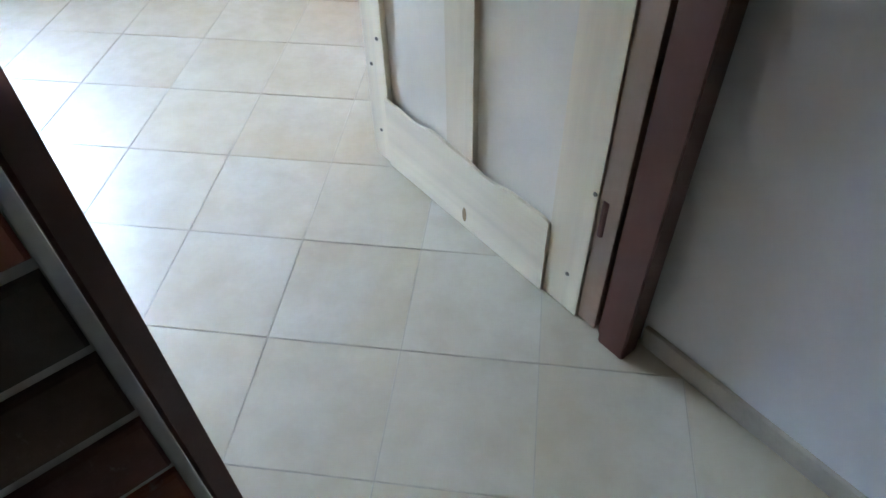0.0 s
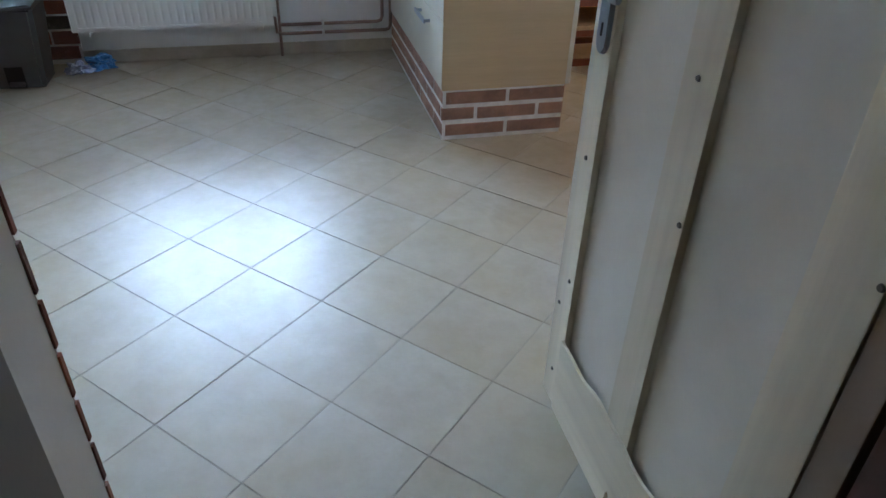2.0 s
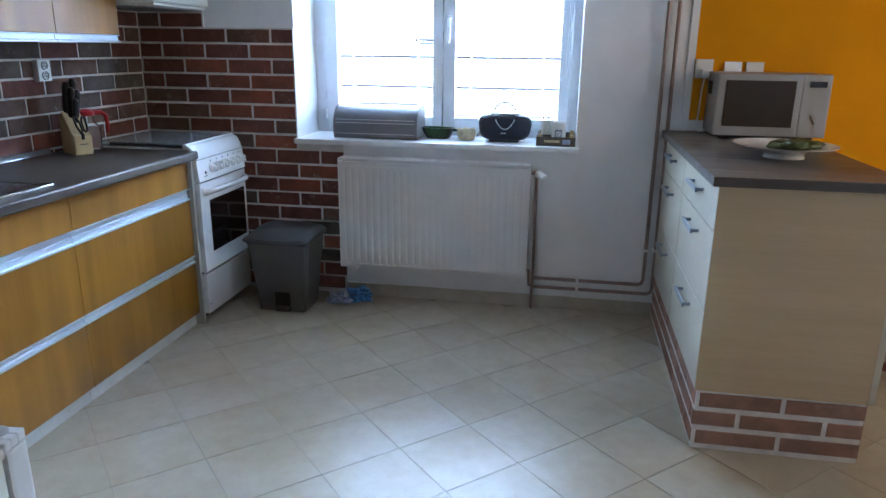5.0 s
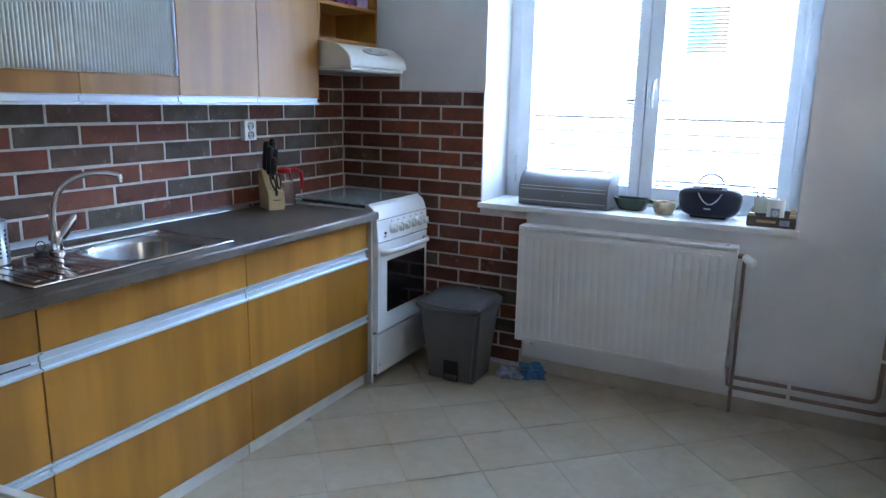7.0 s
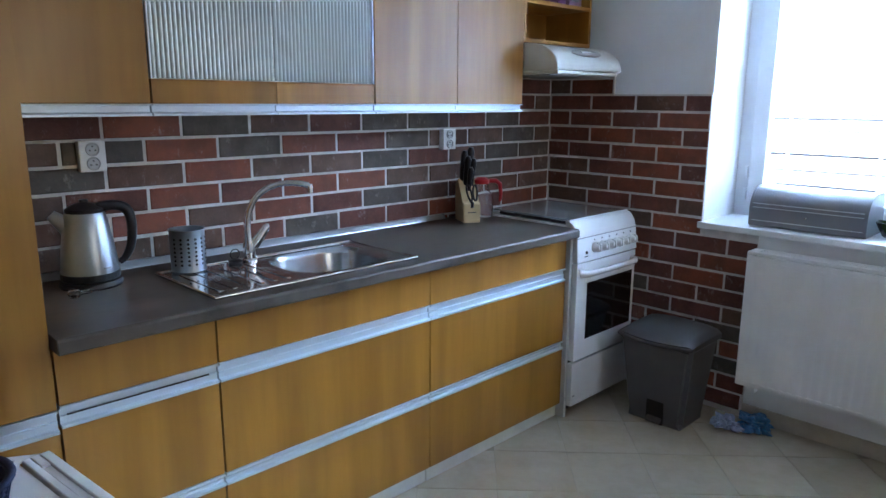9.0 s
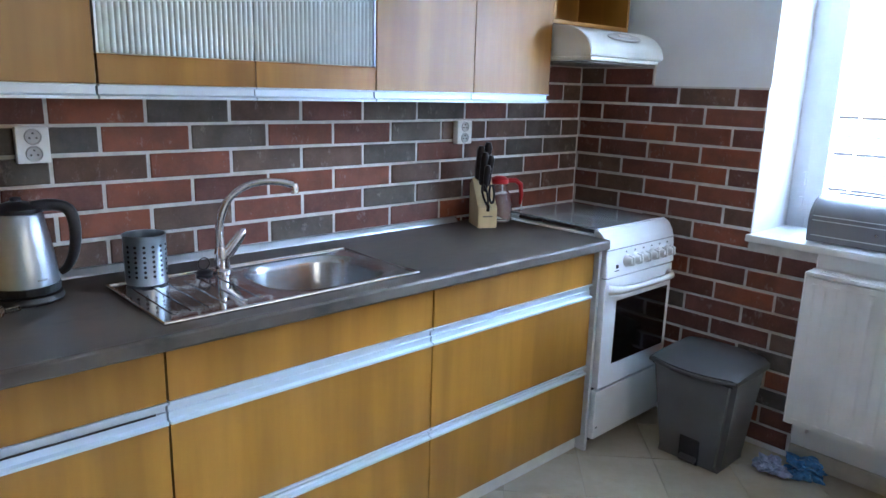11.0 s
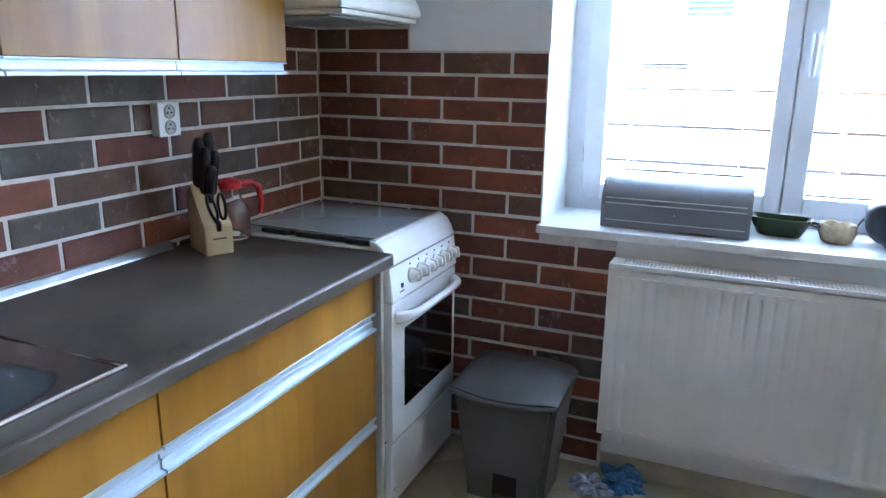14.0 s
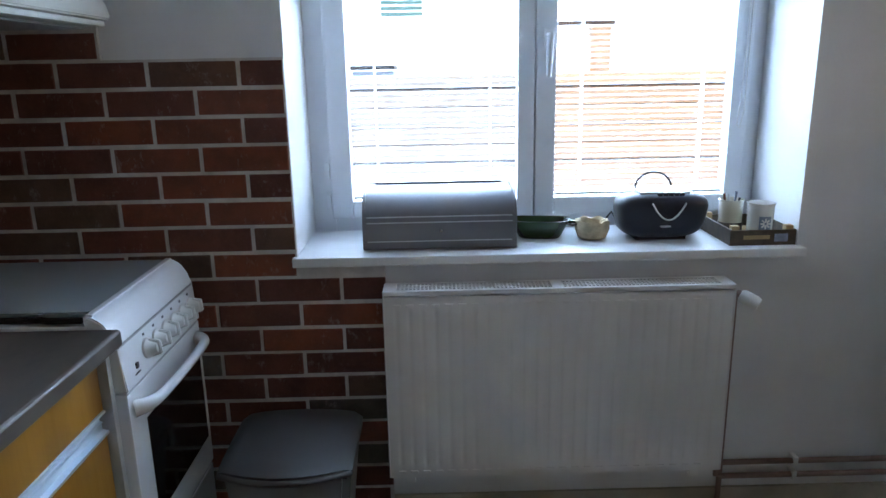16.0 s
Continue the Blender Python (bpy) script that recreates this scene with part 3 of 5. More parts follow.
def rail(parent, y0, y1, z0, z1):
    """Aluminium grip rail: a shallow channel with a lip at its top and foot."""
    d = z1 - z0
    p = [(FX - 0.03, z0), (FX + 0.006, z0), (FX + 0.006, z0 + 0.007), (FX - 0.008, z0 + 0.009), (FX - 0.008, z0 + d * 0.42), (FX - 0.0055, z0 + d * 0.44), (FX - 0.0055, z0 + d * 0.50), (FX - 0.012, z0 + d * 0.52), (FX - 0.012, z1 - 0.011), (FX - 0.003, z1 - 0.009), (FX + 0.004, z1 - 0.006), (FX + 0.004, z1), (FX - 0.03, z1)]
    return part("grip_rail", prism(p, "y", y0, y1), ALU, parent, "brushed aluminium grip rail")


def base_unit(y0, y1, label, top=0.852):
    u = thing("base_cabinet", (0.3, (y0 + y1) / 2, 0), label, "kitchen cabinet", "base cabinets under the worktop")
    part("body", box(0.01, FX - 0.032, y0 + 0.001, y1 - 0.001, 0.065, top), OAK_SIDE, u)
    part("plinth", box(0.05, FX - 0.022, y0, y1 - 0.004, 0, 0.062, 0.002), PLINTH, u)
    g = 0.0016
    for z0, z1 in ((0.066, 0.333), (0.372, 0.654), (0.712, 0.850)):
        part("drawer_front", box(FX - 0.018, FX, y0 + g, y1 - g, z0, z1, 0.0015), OAK, u)
    rail(u, y0 + g, y1 - g, 0.655, 0.711)
    rail(u, y0 + g, y1 - g, 0.334, 0.371)
    return u


nu = base_unit(1.314, 1.726, "narrow honey veneer drawer unit with aluminium grip rails")
part("vent_slot", box(FX - 0.009, FX - 0.005, 1.332, 1.700, 0.6825, 0.6858), BLACK, nu)
base_unit(1.728, 2.550, "wide honey veneer sink unit with aluminium grip rails", 0.735)
base_unit(2.552, 3.386, "wide honey veneer drawer unit beside the cooker")
whole("end_panel", box(0.02, 0.585, 3.388, 3.405, 0, 0.853, 0.001), PALE_GREY, "grey laminate end panel between drawers and cooker", "panel")
tall = thing("tall_cabinet", (0.3, 0.95, 0), "tall honey veneer larder cabinet with a grip rail", "kitchen cabinet")
part("body", box(0.01, FX - 0.022, 0.66, 1.312, 0.06, 2.12, 0.001), OAK_SIDE, tall)
part("plinth", box(0.05, FX - 0.03, 0.66, 1.31, 0, 0.062), PLINTH, tall)
part("door", box(FX - 0.02, FX, 0.662, 1.310, 0.704, 2.11, 0.0015), OAK, tall)
part("drawer_front", box(FX - 0.02, FX, 0.662, 1.310, 0.066, 0.333, 0.0015), OAK, tall)
part("drawer_front", box(FX - 0.02, FX, 0.662, 1.310, 0.372, 0.643, 0.0015), OAK, tall)
rail(tall, 0.662, 1.310, 0.644, 0.702)
rail(tall, 0.662, 1.310, 0.334, 0.371)

# worktop with the sink cut out of it
SX0, SX1, SY0, SY1 = 0.205, 0.525, 2.065, 2.445      # basin
bm = bmesh.new()
for x0, x1, y0, y1 in ((0.0, SX0 - 0.02, 1.316, 3.405), (SX1 + 0.02, 0.604, 1.316, 3.405), (SX0 - 0.02, SX1 + 0.02, 1.316, SY0 - 0.02), (SX0 - 0.02, SX1 + 0.02, SY1 + 0.02, 3.405)):
    box(x0, x1, y0, y1, 0.8535, 0.893, bm=bm)
worktop = thing("worktop", (0.3, 2.36, 0.8535), "dark grey-brown laminate worktop with a rounded front edge", "worktop")
part("slab", bm, WORKTOP, worktop)
part("front_edge", prism([(0.6042, 0.8535), (0.613, 0.8535), (0.618, 0.858), (0.618, 0.886), (0.6155, 0.8905), (0.611, 0.893), (0.6042, 0.893)], "y", 1.316, 3.405), WORKTOP, worktop, "rounded post-formed front edge")
part("end_band", box(0.02, 0.612, 1.3145, 1.3158, 0.8545, 0.892), WORKTOP, worktop)
strip = thing("sealing_strip", (0.01, 2.2, 0.893), "shiny aluminium sealing strip along the worktop back", "trim")
part("strip", prism([(0.0, 0.894), (0.022, 0.894), (0.020, 0.899), (0.008, 0.914), (0.0, 0.916)], "y", 1.322, 3.166), STRIPM, strip)
for y in (1.318, 3.1665):
    part("end_cap", prism([(0.0, 0.8936), (0.023, 0.8936), (0.021, 0.900), (0.009, 0.915), (0.0, 0.917)], "y", y, y + 0.0035), GREY_TRIM, strip, "grey plastic end cap")

# inset sink
sink = thing("sink", (0.35, 2.1, 0.893), "stainless steel inset sink with drainer and basin", "sink")
Z = 0.895
x0, x1, y0, y1 = 0.165, 0.555, 1.735, 2.495
ys = 2.035
part("drainer", box(x0, x1, y0, ys, Z - 0.001, Z + 0.003), DRAINER, sink)
rim = tube([(x0, y0, Z + 0.003), (x1, y0, Z + 0.003), (x1, y1, Z + 0.003), (x0, y1, Z + 0.003), (x0, y0, Z + 0.003)], 0.0055, 8)
smooth(part("rim", rim, CHROME, sink), 60)
bm = bmesh.new()
rings = []
for r, dz, sh in ((0.0, 0.004, 0.0), (0.0, 0.0, 0.006), (0.0, -0.02, 0.012), (0.0, -0.12, 0.022), (0.0, -0.145, 0.04), (0.0, -0.15, 0.07)):
    ring = []
    cr = 0.125 - min(sh, 0.04)
    xa, xb, ya, yb = SX0 + sh - 0.006, SX1 - sh + 0.006, SY0 + sh - 0.006, SY1 - sh + 0.006
    for cx, cy, a0 in ((xb - cr, yb - cr, 0), (xa + cr, yb - cr, 90), (xa + cr, ya + cr, 180), (xb - cr, ya + cr, 270)):
        for i in range(7):
            a = radians(a0 + 15 * i)
            ring.append(bm.verts.new((cx + cr * math.cos(a), cy + cr * math.sin(a), Z + dz)))
    rings.append(ring)
for a, b in zip(rings, rings[1:]):
    for k in range(len(a)):
        q = (k + 1) % len(a)
        bm.faces.new((a[k], a[q], b[q], b[k]))
bm.faces.new(rings[-1])
deck = bmesh.new()
inner = [v.co.copy() for v in rings[0]]
outer = []
for q, (cx, cy) in enumerate(((x1, y1), (x0, y1), (x0, ys), (x1, ys))):
    for i in range(7):
        p = inner[q * 7 + i]
        first = (cx, p.y) if q % 2 == 0 else (p.x, cy)
        last = (p.x, cy) if q % 2 == 0 else (cx, p.y)
        outer.append((cx, cy) if i == 3 else (first if i < 3 else last))
va = [deck.verts.new((p.x, p.y, Z + 0.003)) for p in inner]
vb = [deck.verts.new((x, y, Z + 0.003)) for x, y in outer]
for k in range(28):
    q = (k + 1) % 28
    deck.faces.new((va[k], va[q], vb[q], vb[k]))
part("deck", deck, SINK, sink)
basin = smooth(part("basin", bm, SINK, sink), 60)
smooth(part("drain", lathe([(0, 0.001), (0.012, 0.002), (0.03, 0.004), (0.036, 0.002), (0.036, 0)], 0.36, 2.25, Z - 0.15), CHROME, basin))
bm = bmesh.new()
for k in range(6):
    yy = 1.775 + 0.045 * k
    box(0.235, 0.50, yy, yy + 0.014, Z + 0.002, Z + 0.0055, 0.0015, bm=bm)
part("drainer_ribs", bm, DRAINER, sink)
part("back_ledge", tube([(0.19, 2.05, Z + 0.007), (0.19, 2.42, Z + 0.007), (0.19, 2.44, Z + 0.012)], 0.004, 8), CHROME, sink)
plug = smooth(part("plug", lathe([(0, 0), (0.022, 0), (0.024, 0.008), (0.016, 0.014), (0, 0.015)], 0.205, 1.985, Z + 0.003, 18), BLACK, sink, "black rubber plug with a ring"))
part("ring", tube([(0.205, 1.985 + 0.017 * math.cos(a), Z + 0.035 + 0.017 * math.sin(a)) for a in [2 * math.pi * i / 16 for i in range(17)]], 0.002, 6), BLACK, plug)

tap = thing("mixer_tap", (0.205, 2.035, Z), "chrome mixer tap with a high arched spout", "tap")
tx, ty = 0.205, 2.04
smooth(part("body", lathe([(0, 0), (0.028, 0), (0.028, 0.006), (0.022, 0.012), (0.021, 0.055), (0.018, 0.075), (0, 0.078)], tx, ty, Z + 0.003), CHROME, tap))
pts = [(tx, ty, Z + 0.05), (tx, ty - 0.004, Z + 0.12), (tx + 0.004, ty + 0.002, Z + 0.17), (tx + 0.014, ty + 0.022, Z + 0.217), (tx + 0.035, ty + 0.058, Z + 0.251), (tx + 0.06, ty + 0.102, Z + 0.266), (tx + 0.085, ty + 0.147, Z + 0.266), (tx + 0.102, ty + 0.18, Z + 0.257)]
spout = smooth(part("spout", flow_tube(pts, [0.013, 0.012, 0.0115, 0.011, 0.0105, 0.010, 0.010, 0.011], 16), CHROME, tap), 60)
smooth(part("aerator", lathe([(0, 0), (0.011, 0), (0.012, 0.02), (0.009, 0.03), (0, 0.031)], tx + 0.104, ty + 0.184, Z + 0.232, 16), CHROME, spout))
smooth(part("lever", flow_tube([(tx + 0.005, ty + 0.012, Z + 0.055), (tx + 0.012, ty + 0.035, Z + 0.085), (tx + 0.02, ty + 0.058, Z + 0.118), (tx + 0.022, ty + 0.066, Z + 0.122)], [0.019, 0.018, 0.013, 0.007], 12), CHROME, tap), 60)

# ---- upper cabinets ----
UX, UZ = 0.270, 1.425


def upper(y0, y1, splits, label, glazed=False):
    u = thing("wall_cabinet", (0.14, (y0 + y1) / 2, UZ), label, "kitchen cabinet", "wall cabinets over the worktop")
    if glazed:
        bm = bmesh.new()
        for b in ((0.0, UX - 0.022, y0 + 0.001, y0 + 0.017, UZ + 0.002, 2.12), (0.0, UX - 0.022, y1 - 0.017, y1 - 0.001, UZ + 0.002, 2.12), (0.0, 0.006, y0 + 0.017, y1 - 0.017, UZ + 0.002, 2.12),
                  (0.006, UX - 0.022, y0 + 0.017, y1 - 0.017, UZ + 0.002, UZ + 0.018), (0.006, UX - 0.022, y0 + 0.017, y1 - 0.017, 2.102, 2.12)):
            box(*b, bm=bm)
        part("body", bm, PLATEW, u)
        part("shelf", box(0.008, UX - 0.045, y0 + 0.018, y1 - 0.018, 1.735, 1.751), PLATEW, u)
    else:
        part("body", box(0.0, UX - 0.022, y0 + 0.001, y1 - 0.001, UZ + 0.002, 2.12), OAK_SIDE, u)
    part("underside", box(0.002, UX - 0.051, y0 + 0.002, y1 - 0.002, UZ - 0.004, UZ + 0.0015), WHITE_FRONT, u)
    for a, b in zip((y0, *splits), (*splits, y1)):
        a, b = a + 0.0018, b - 0.0018
        if glazed:
            d = part("door", box(UX - 0.019, UX, a, b, UZ + 0.002, 1.497, 0.0012), OAK, u)
            part("top_rail", box(UX - 0.019, UX, a, b, 2.06, 2.115, 0.0012), OAK, d)
            if a - y0 < 0.01:
                part("side_trim", box(UX - 0.019, UX, a, a + 0.0055, 1.4985, 2.058), ALU, d)
            else:
                part("side_trim", box(UX - 0.019, UX, b - 0.0055, b, 1.4985, 2.058), ALU, d)
            pa, pb = (a + 0.006, b) if a - y0 < 0.01 else (a, b - 0.006)
            n = int((pb - pa) / 0.0142)
            bm = bmesh.new()
            w = (pb - pa) / n
            ys = []
            for k in range(n):
                for j in range(6):
                    ys.append((pa + w * (k + j / 6), 0.0030 * math.sin(math.pi * j / 6)))
            ys.append((pb, 0.0))
            prism([(UX - 0.008 + h, y) for y, h in ys] + [(UX - 0.012, ys[-1][0]), (UX - 0.012, ys[0][0])], "z", 1.499, 2.058, bm=bm)
            p = smooth(part("pane", bm, RIBBED, d, "reeded glass pane"), 60)
            p.visible_shadow = False
        else:
            d = part("door", box(UX - 0.019, UX, a, b, UZ + 0.002, 2.115, 0.0012), OAK, u)
        part("grip_rail", prism([(UX - 0.05, UZ - 0.034), (UX + 0.004, UZ - 0.034), (UX + 0.004, UZ - 0.027), (UX - 0.010, UZ - 0.022), (UX - 0.012, UZ - 0.004), (UX + 0.002, UZ - 0.003), (UX + 0.002, UZ), (UX - 0.05, UZ)], "y", a, b), ALU, d, "aluminium grip rail")
    return u


upper(1.314, 1.718, (), "honey veneer wall cabinet with an aluminium grip rail")
upper(1.720, 2.548, (2.133,), "wall cabinet with two reeded glass doors", True)
upper(2.550, 3.412, (2.986,), "honey veneer wall cabinet with two doors")
# glassware behind the reeded panes
for k in range(9):
    y = 1.86 + 0.058 * k + 0.01 * math.sin(k * 2.3)
    tum = whole("drinking_glass", lathe([(0, 0.002), (0.024, 0), (0.028, 0.03), (0.031, 0.085 + 0.012 * (k % 3)), (0.029, 0.085 + 0.012 * (k % 3)), (0.026, 0.03), (0, 0.006)], 0.14 + 0.05 * (k % 2), y, 1.443, 16), glass("tumbler_glass") if k == 0 else bpy.data.materials["tumbler_glass"], "clear drinking glass inside the glazed cabinet", "glass", group="glasses in the cabinet")
    smooth(tum)
smooth(whole("bowl", lathe([(0, 0.003), (0.05, 0), (0.09, 0.04), (0.105, 0.085), (0.10, 0.085), (0.085, 0.04), (0, 0.008)], 0.13, 2.44, 1.443, 24), CERAM, "pale bowl inside the glazed cabinet", "bowl"))

# open shelf over the hood
shelf = thing("open_shelf", (0.13, 3.67, 1.70), "open honey veneer shelf unit above the hood", "shelf")
for n, b in (("bottom", (0.004, 0.268, 3.414, 3.935, 1.700, 1.717)), ("shelf_board", (0.004, 0.268, 3.431, 3.918, 1.873, 1.890)), ("top", (0.004, 0.268, 3.414, 3.935, 2.10, 2.117)), ("side", (0.004, 0.268, 3.414, 3.430, 1.718, 2.099)), ("side", (0.004, 0.268, 3.919, 3.935, 1.718, 2.099)), ("back", (0.0, 0.004, 3.414, 3.935, 1.70, 2.117))):
    part(n, box(*b, 0.0008 if n != "back" else 0), OAK_SIDE, shelf)
for y, w, h, m, lab in ((3.50, 0.035, 0.05, CERAM, "small cream box on the open shelf"), (3.55, 0.03, 0.06, MAHOG, "small brown box on the open shelf"), (3.64, 0.075, 0.055, PURPLE, "purple packet on the open shelf"), (3.72, 0.06, 0.07, PURPLE, "dark purple packet on the open shelf"), (3.83, 0.10, 0.05, LILAC, "lilac packet on the open shelf")):
    pk = thing("packet", (0.2, y, 1.89), lab, "packet", "packets on the open shelf")
    part("carton", box(0.15, 0.245, y - w / 2, y + w / 2, 1.8905, 1.89 + h, 0.004), m, pk)
    part("label_bar", box(0.2445, 0.2462, y - w * 0.3, y + w * 0.3, 1.89 + h * 0.45, 1.89 + h * 0.65), BAGW, pk)

# cooker hood
hood = thing("cooker_hood", (0.2, 3.68, 1.56), "ivory slim cooker hood with a rounded front", "cooker hood")
pts = [(0.004, 1.575), (0.004, 1.697)]
pts += [(0.265, 1.697)]
for i in range(1, 9):
    a = radians(78 - 78 * i / 8)
    pts.append((0.270 + 0.182 * math.cos(a), 1.590 + 0.107 * math.sin(a)))
pts += [(0.452, 1.578), (0.43, 1.574)]
smooth(part("casing", prism(pts, "y", 3.422, 3.940, 0.004), HOOD_W, hood), 30)
part("visor", box(0.03, 0.450, 3.428, 3.908, 1.559, 1.5735, 0.005), HOOD_W, hood)
part("filter", box(0.05, 0.40, 3.44, 3.90, 1.553, 1.5575), GREY_TRIM, hood)
own = turned(lathe([(0, 0.0), (0.115, 0), (0.118, 0.003), (0.11, 0.006), (0, 0.007)], 0, 0, 0, 30), Matrix.Translation((0.4185, 3.685, 1.6545)) @ pose(0, 0, 0, 0, 39, 0) @ Matrix.Diagonal((0.22, 1.0, 1, 1)))
oval = smooth(part("control_panel", own, plain("hood_panel_grey", (0.47, 0.45, 0.41), 0.35, vary=0.05, relief=0), hood, "oval grey control panel"))
part("switches", turned(box(-0.008, 0.008, -0.05, 0.03, 0.004, 0.010, 0.002), Matrix.Translation((0.4195, 3.685, 1.6555)) @ pose(0, 0, 0, 0, 39, 0)), HOOD_W, oval)

# ---- cooker ----
cook = thing("cooker", (0.3, 3.66, 0), "white freestanding gas cooker with a closed glass lid", "cooker")
CY0, CY1 = 3.412, 3.912
part("body", box(0.03, 0.575, CY0, CY1, 0.045, 0.868, 0.003), ENAMEL, cook)
part("foot_plinth", box(0.06, 0.54, CY0 + 0.02, CY1 - 0.02, 0.0, 0.046), BLACK, cook)
part("hob", box(0.03, 0.56, CY0, CY1, 0.868, 0.899, 0.006), ENAMEL, cook)
pts = [(0.56, 0.735), (0.612, 0.735), (0.600, 0.845), (0.592, 0.875), (0.575, 0.903), (0.555, 0.916), (0.535, 0.92), (0.535, 0.900), (0.562, 0.868)]
panel = smooth(part("control_panel", prism(pts, "y", CY0, CY1, 0.003), ENAMEL, cook), 35)
part("panel_groove", prism([(0.5985, 0.846), (0.5995, 0.842), (0.6035, 0.842), (0.6025, 0.846)], "y", CY0 + 0.004, CY1 - 0.004), GREY_TRIM, panel)
lid = part("glass_lid", box(0.05, 0.548, CY0 + 0.050, CY1 - 0.004, 0.911, 0.917, 0.002), LIDGLASS, cook, "clear grey glass lid")
lid.visible_shadow = False
well = part("hob_well", box(0.075, 0.535, CY0 + 0.062, CY1 - 0.02, 0.8992, 0.9002), SMOKE, cook, "grey hob surface under the lid")
for bx, by, br in ((0.19, 3.55, 0.052), (0.19, 3.78, 0.042), (0.42, 3.55, 0.042), (0.42, 3.78, 0.058)):
    smooth(part("burner", lathe([(0, 0.0), (br, 0.0), (br, 0.004), (br * 0.7, 0.008), (0, 0.008)], bx, by, 0.9004, 24), GREY_TRIM, well))
    for ax in (0, 1):
        e = 0.09
        part("grate_bar", box(bx - (e if ax else 0.004), bx + (e if ax else 0.004), by - (0.004 if ax else e), by + (0.004 if ax else e), 0.9086 - 0.0002 * ax, 0.9104, 0), GREY_TRIM, well)
part("lid_rim", box(0.535, 0.552, CY0 + 0.01, CY1 - 0.004, 0.906, 0.922, 0.004), ENAMEL, lid)
part("lid_hinge", box(0.035, 0.06, CY0 + 0.03, CY1 - 0.03, 0.888, 0.912, 0.003), ALU, lid)
bar = [(0.13, CY0 + 0.030, 0.9075), (0.20, CY0 + 0.024, 0.9075), (0.225, CY0 + 0.024, 0.9075), (0.235, CY0 + 0.034, 0.9075), (0.255, CY0 + 0.034, 0.9075), (0.265, CY0 + 0.024, 0.9075), (0.43, CY0 + 0.024, 0.9075), (0.45, CY0 + 0.016, 0.9075), (0.525, CY0 + 0.016, 0.9075)]
part("pan_support", tube(bar, 0.0078, 8), BLACK, cook)
for k in range(6):
    y = 3.548 + 0.062 * k
    own = lathe([(0, 0), (0.025, 0), (0.0255, 0.006), (0.021, 0.011), (0.017, 0.020), (0.013, 0.030), (0, 0.032)], 0, 0, 0, 22)
    prism([(-0.024, 0.010), (0.024, 0.010), (0.017, 0.038), (-0.017, 0.038)], "y", -0.0045, 0.0045, 0.002, bm=own)
    smooth(part("knob", turned(own, Matrix.Translation((0.606, y, 0.79)) @ pose(0, 0, 0, 0, 84, 0)), WHITE_PL, panel))
    part("mark", box(0.6015, 0.6035, y - 0.004, y + 0.004, 0.823, 0.829), PRINT, panel)
part("maker_mark", box(0.6112, 0.6125, 3.462, 3.49, 0.757, 0.761), PRINT, panel)
part("control_button", box(0.604, 0.612, 3.475, 3.487, 0.768, 0.782, 0.002), BLACK, panel)
od = part("oven_door", box(0.576, 0.608, CY0 + 0.002, CY1 - 0.002, 0.272, 0.729, 0.004), ENAMEL, cook)
part("oven_window", box(0.606, 0.6105, 3.497, 3.882, 0.365, 0.632, 0.0015), BLACKGL, od)
hp = [(0.606, CY0 + 0.03, 0.684), (0.632, CY0 + 0.05, 0.686), (0.648, CY0 + 0.10, 0.688), (0.652, 3.662, 0.688), (0.648, CY1 - 0.10, 0.688), (0.632, CY1 - 0.05, 0.686), (0.606, CY1 - 0.03, 0.684)]
smooth(part("door_handle", flow_tube(hp, [0.022, 0.018, 0.014, 0.013, 0.014, 0.018, 0.022], 12), ENAMEL, od), 70)
part("drawer", box(0.578, 0.604, CY0 + 0.002, CY1 - 0.002, 0.05, 0.259, 0.004), ENAMEL, cook)
# black strip laid in the slit as shade between oven door and drawer
part("shadow_gap", box(0.5752, 0.5785, CY0 + 0.004, CY1 - 0.004, 0.2595, 0.2715), BLACK, cook)
part("drawer_mark", box(0.6035, 0.606, 3.427, 3.44, 0.095, 0.103, 0.001), GREY_TRIM, cook)

# ---- pedal bin ----
bin_ = thing("pedal_bin", (0.91, 3.75, 0), "grey plastic pedal bin with a domed lid", "bin")
bm = bmesh.new()
rings = []
for z, x0, x1, y0, y1 in ((0.0, 0.772, 1.030, 3.648, 3.855), (0.02, 0.767, 1.035, 3.643, 3.86), (0.385, 0.728, 1.073, 3.607, 3.88)):
    rings.append((z, x0, x1, y0, y1))
vs = [[bm.verts.new(c) for c in ((a, c_, z), (0.905 - 0.045, c_, z), (0.905 + 0.045, c_, z), (b, c_, z), (b, d, z), (a, d, z))] for z, a, b, c_, d in rings]
for p, q in zip(vs, vs[1:]):
    for k in range(6):
        j = (k + 1) % 6
        bm.faces.new((p[k], p[j], q[j], q[k]))
bm.faces.new(vs[0][::-1])
bm.faces.new(vs[-1])
bmesh.ops.bevel(bm, geom=[e for e in bm.edges if abs(e.verts[0].co.z - e.verts[1].co.z) > 0.1 and abs(e.verts[0].co.x - 0.905) > 0.06], offset=0.022, segments=4, affect="EDGES")
body = smooth(part("body", bm, BIN, bin_), 30)
# no hollow is cut: a black block paints the recess's shade
part("pedal_recess_shade", box(0.868, 0.952, 3.632, 3.652, 0.003, 0.112, 0.004), BLACK, body)
part("pedal", prism([(3.616, 0.012), (3.650, 0.03), (3.650, 0.045), (3.622, 0.034), (3.610, 0.024)], "x", 0.876, 0.947, 0.003), BIN_LID, body)
# black slab stands in for the shade under the lid's overhang
part("gap", box(0.736, 1.066, 3.600, 3.875, 0.3845, 0.3945), BLACK, bin_)
lid_bm = bmesh.new()
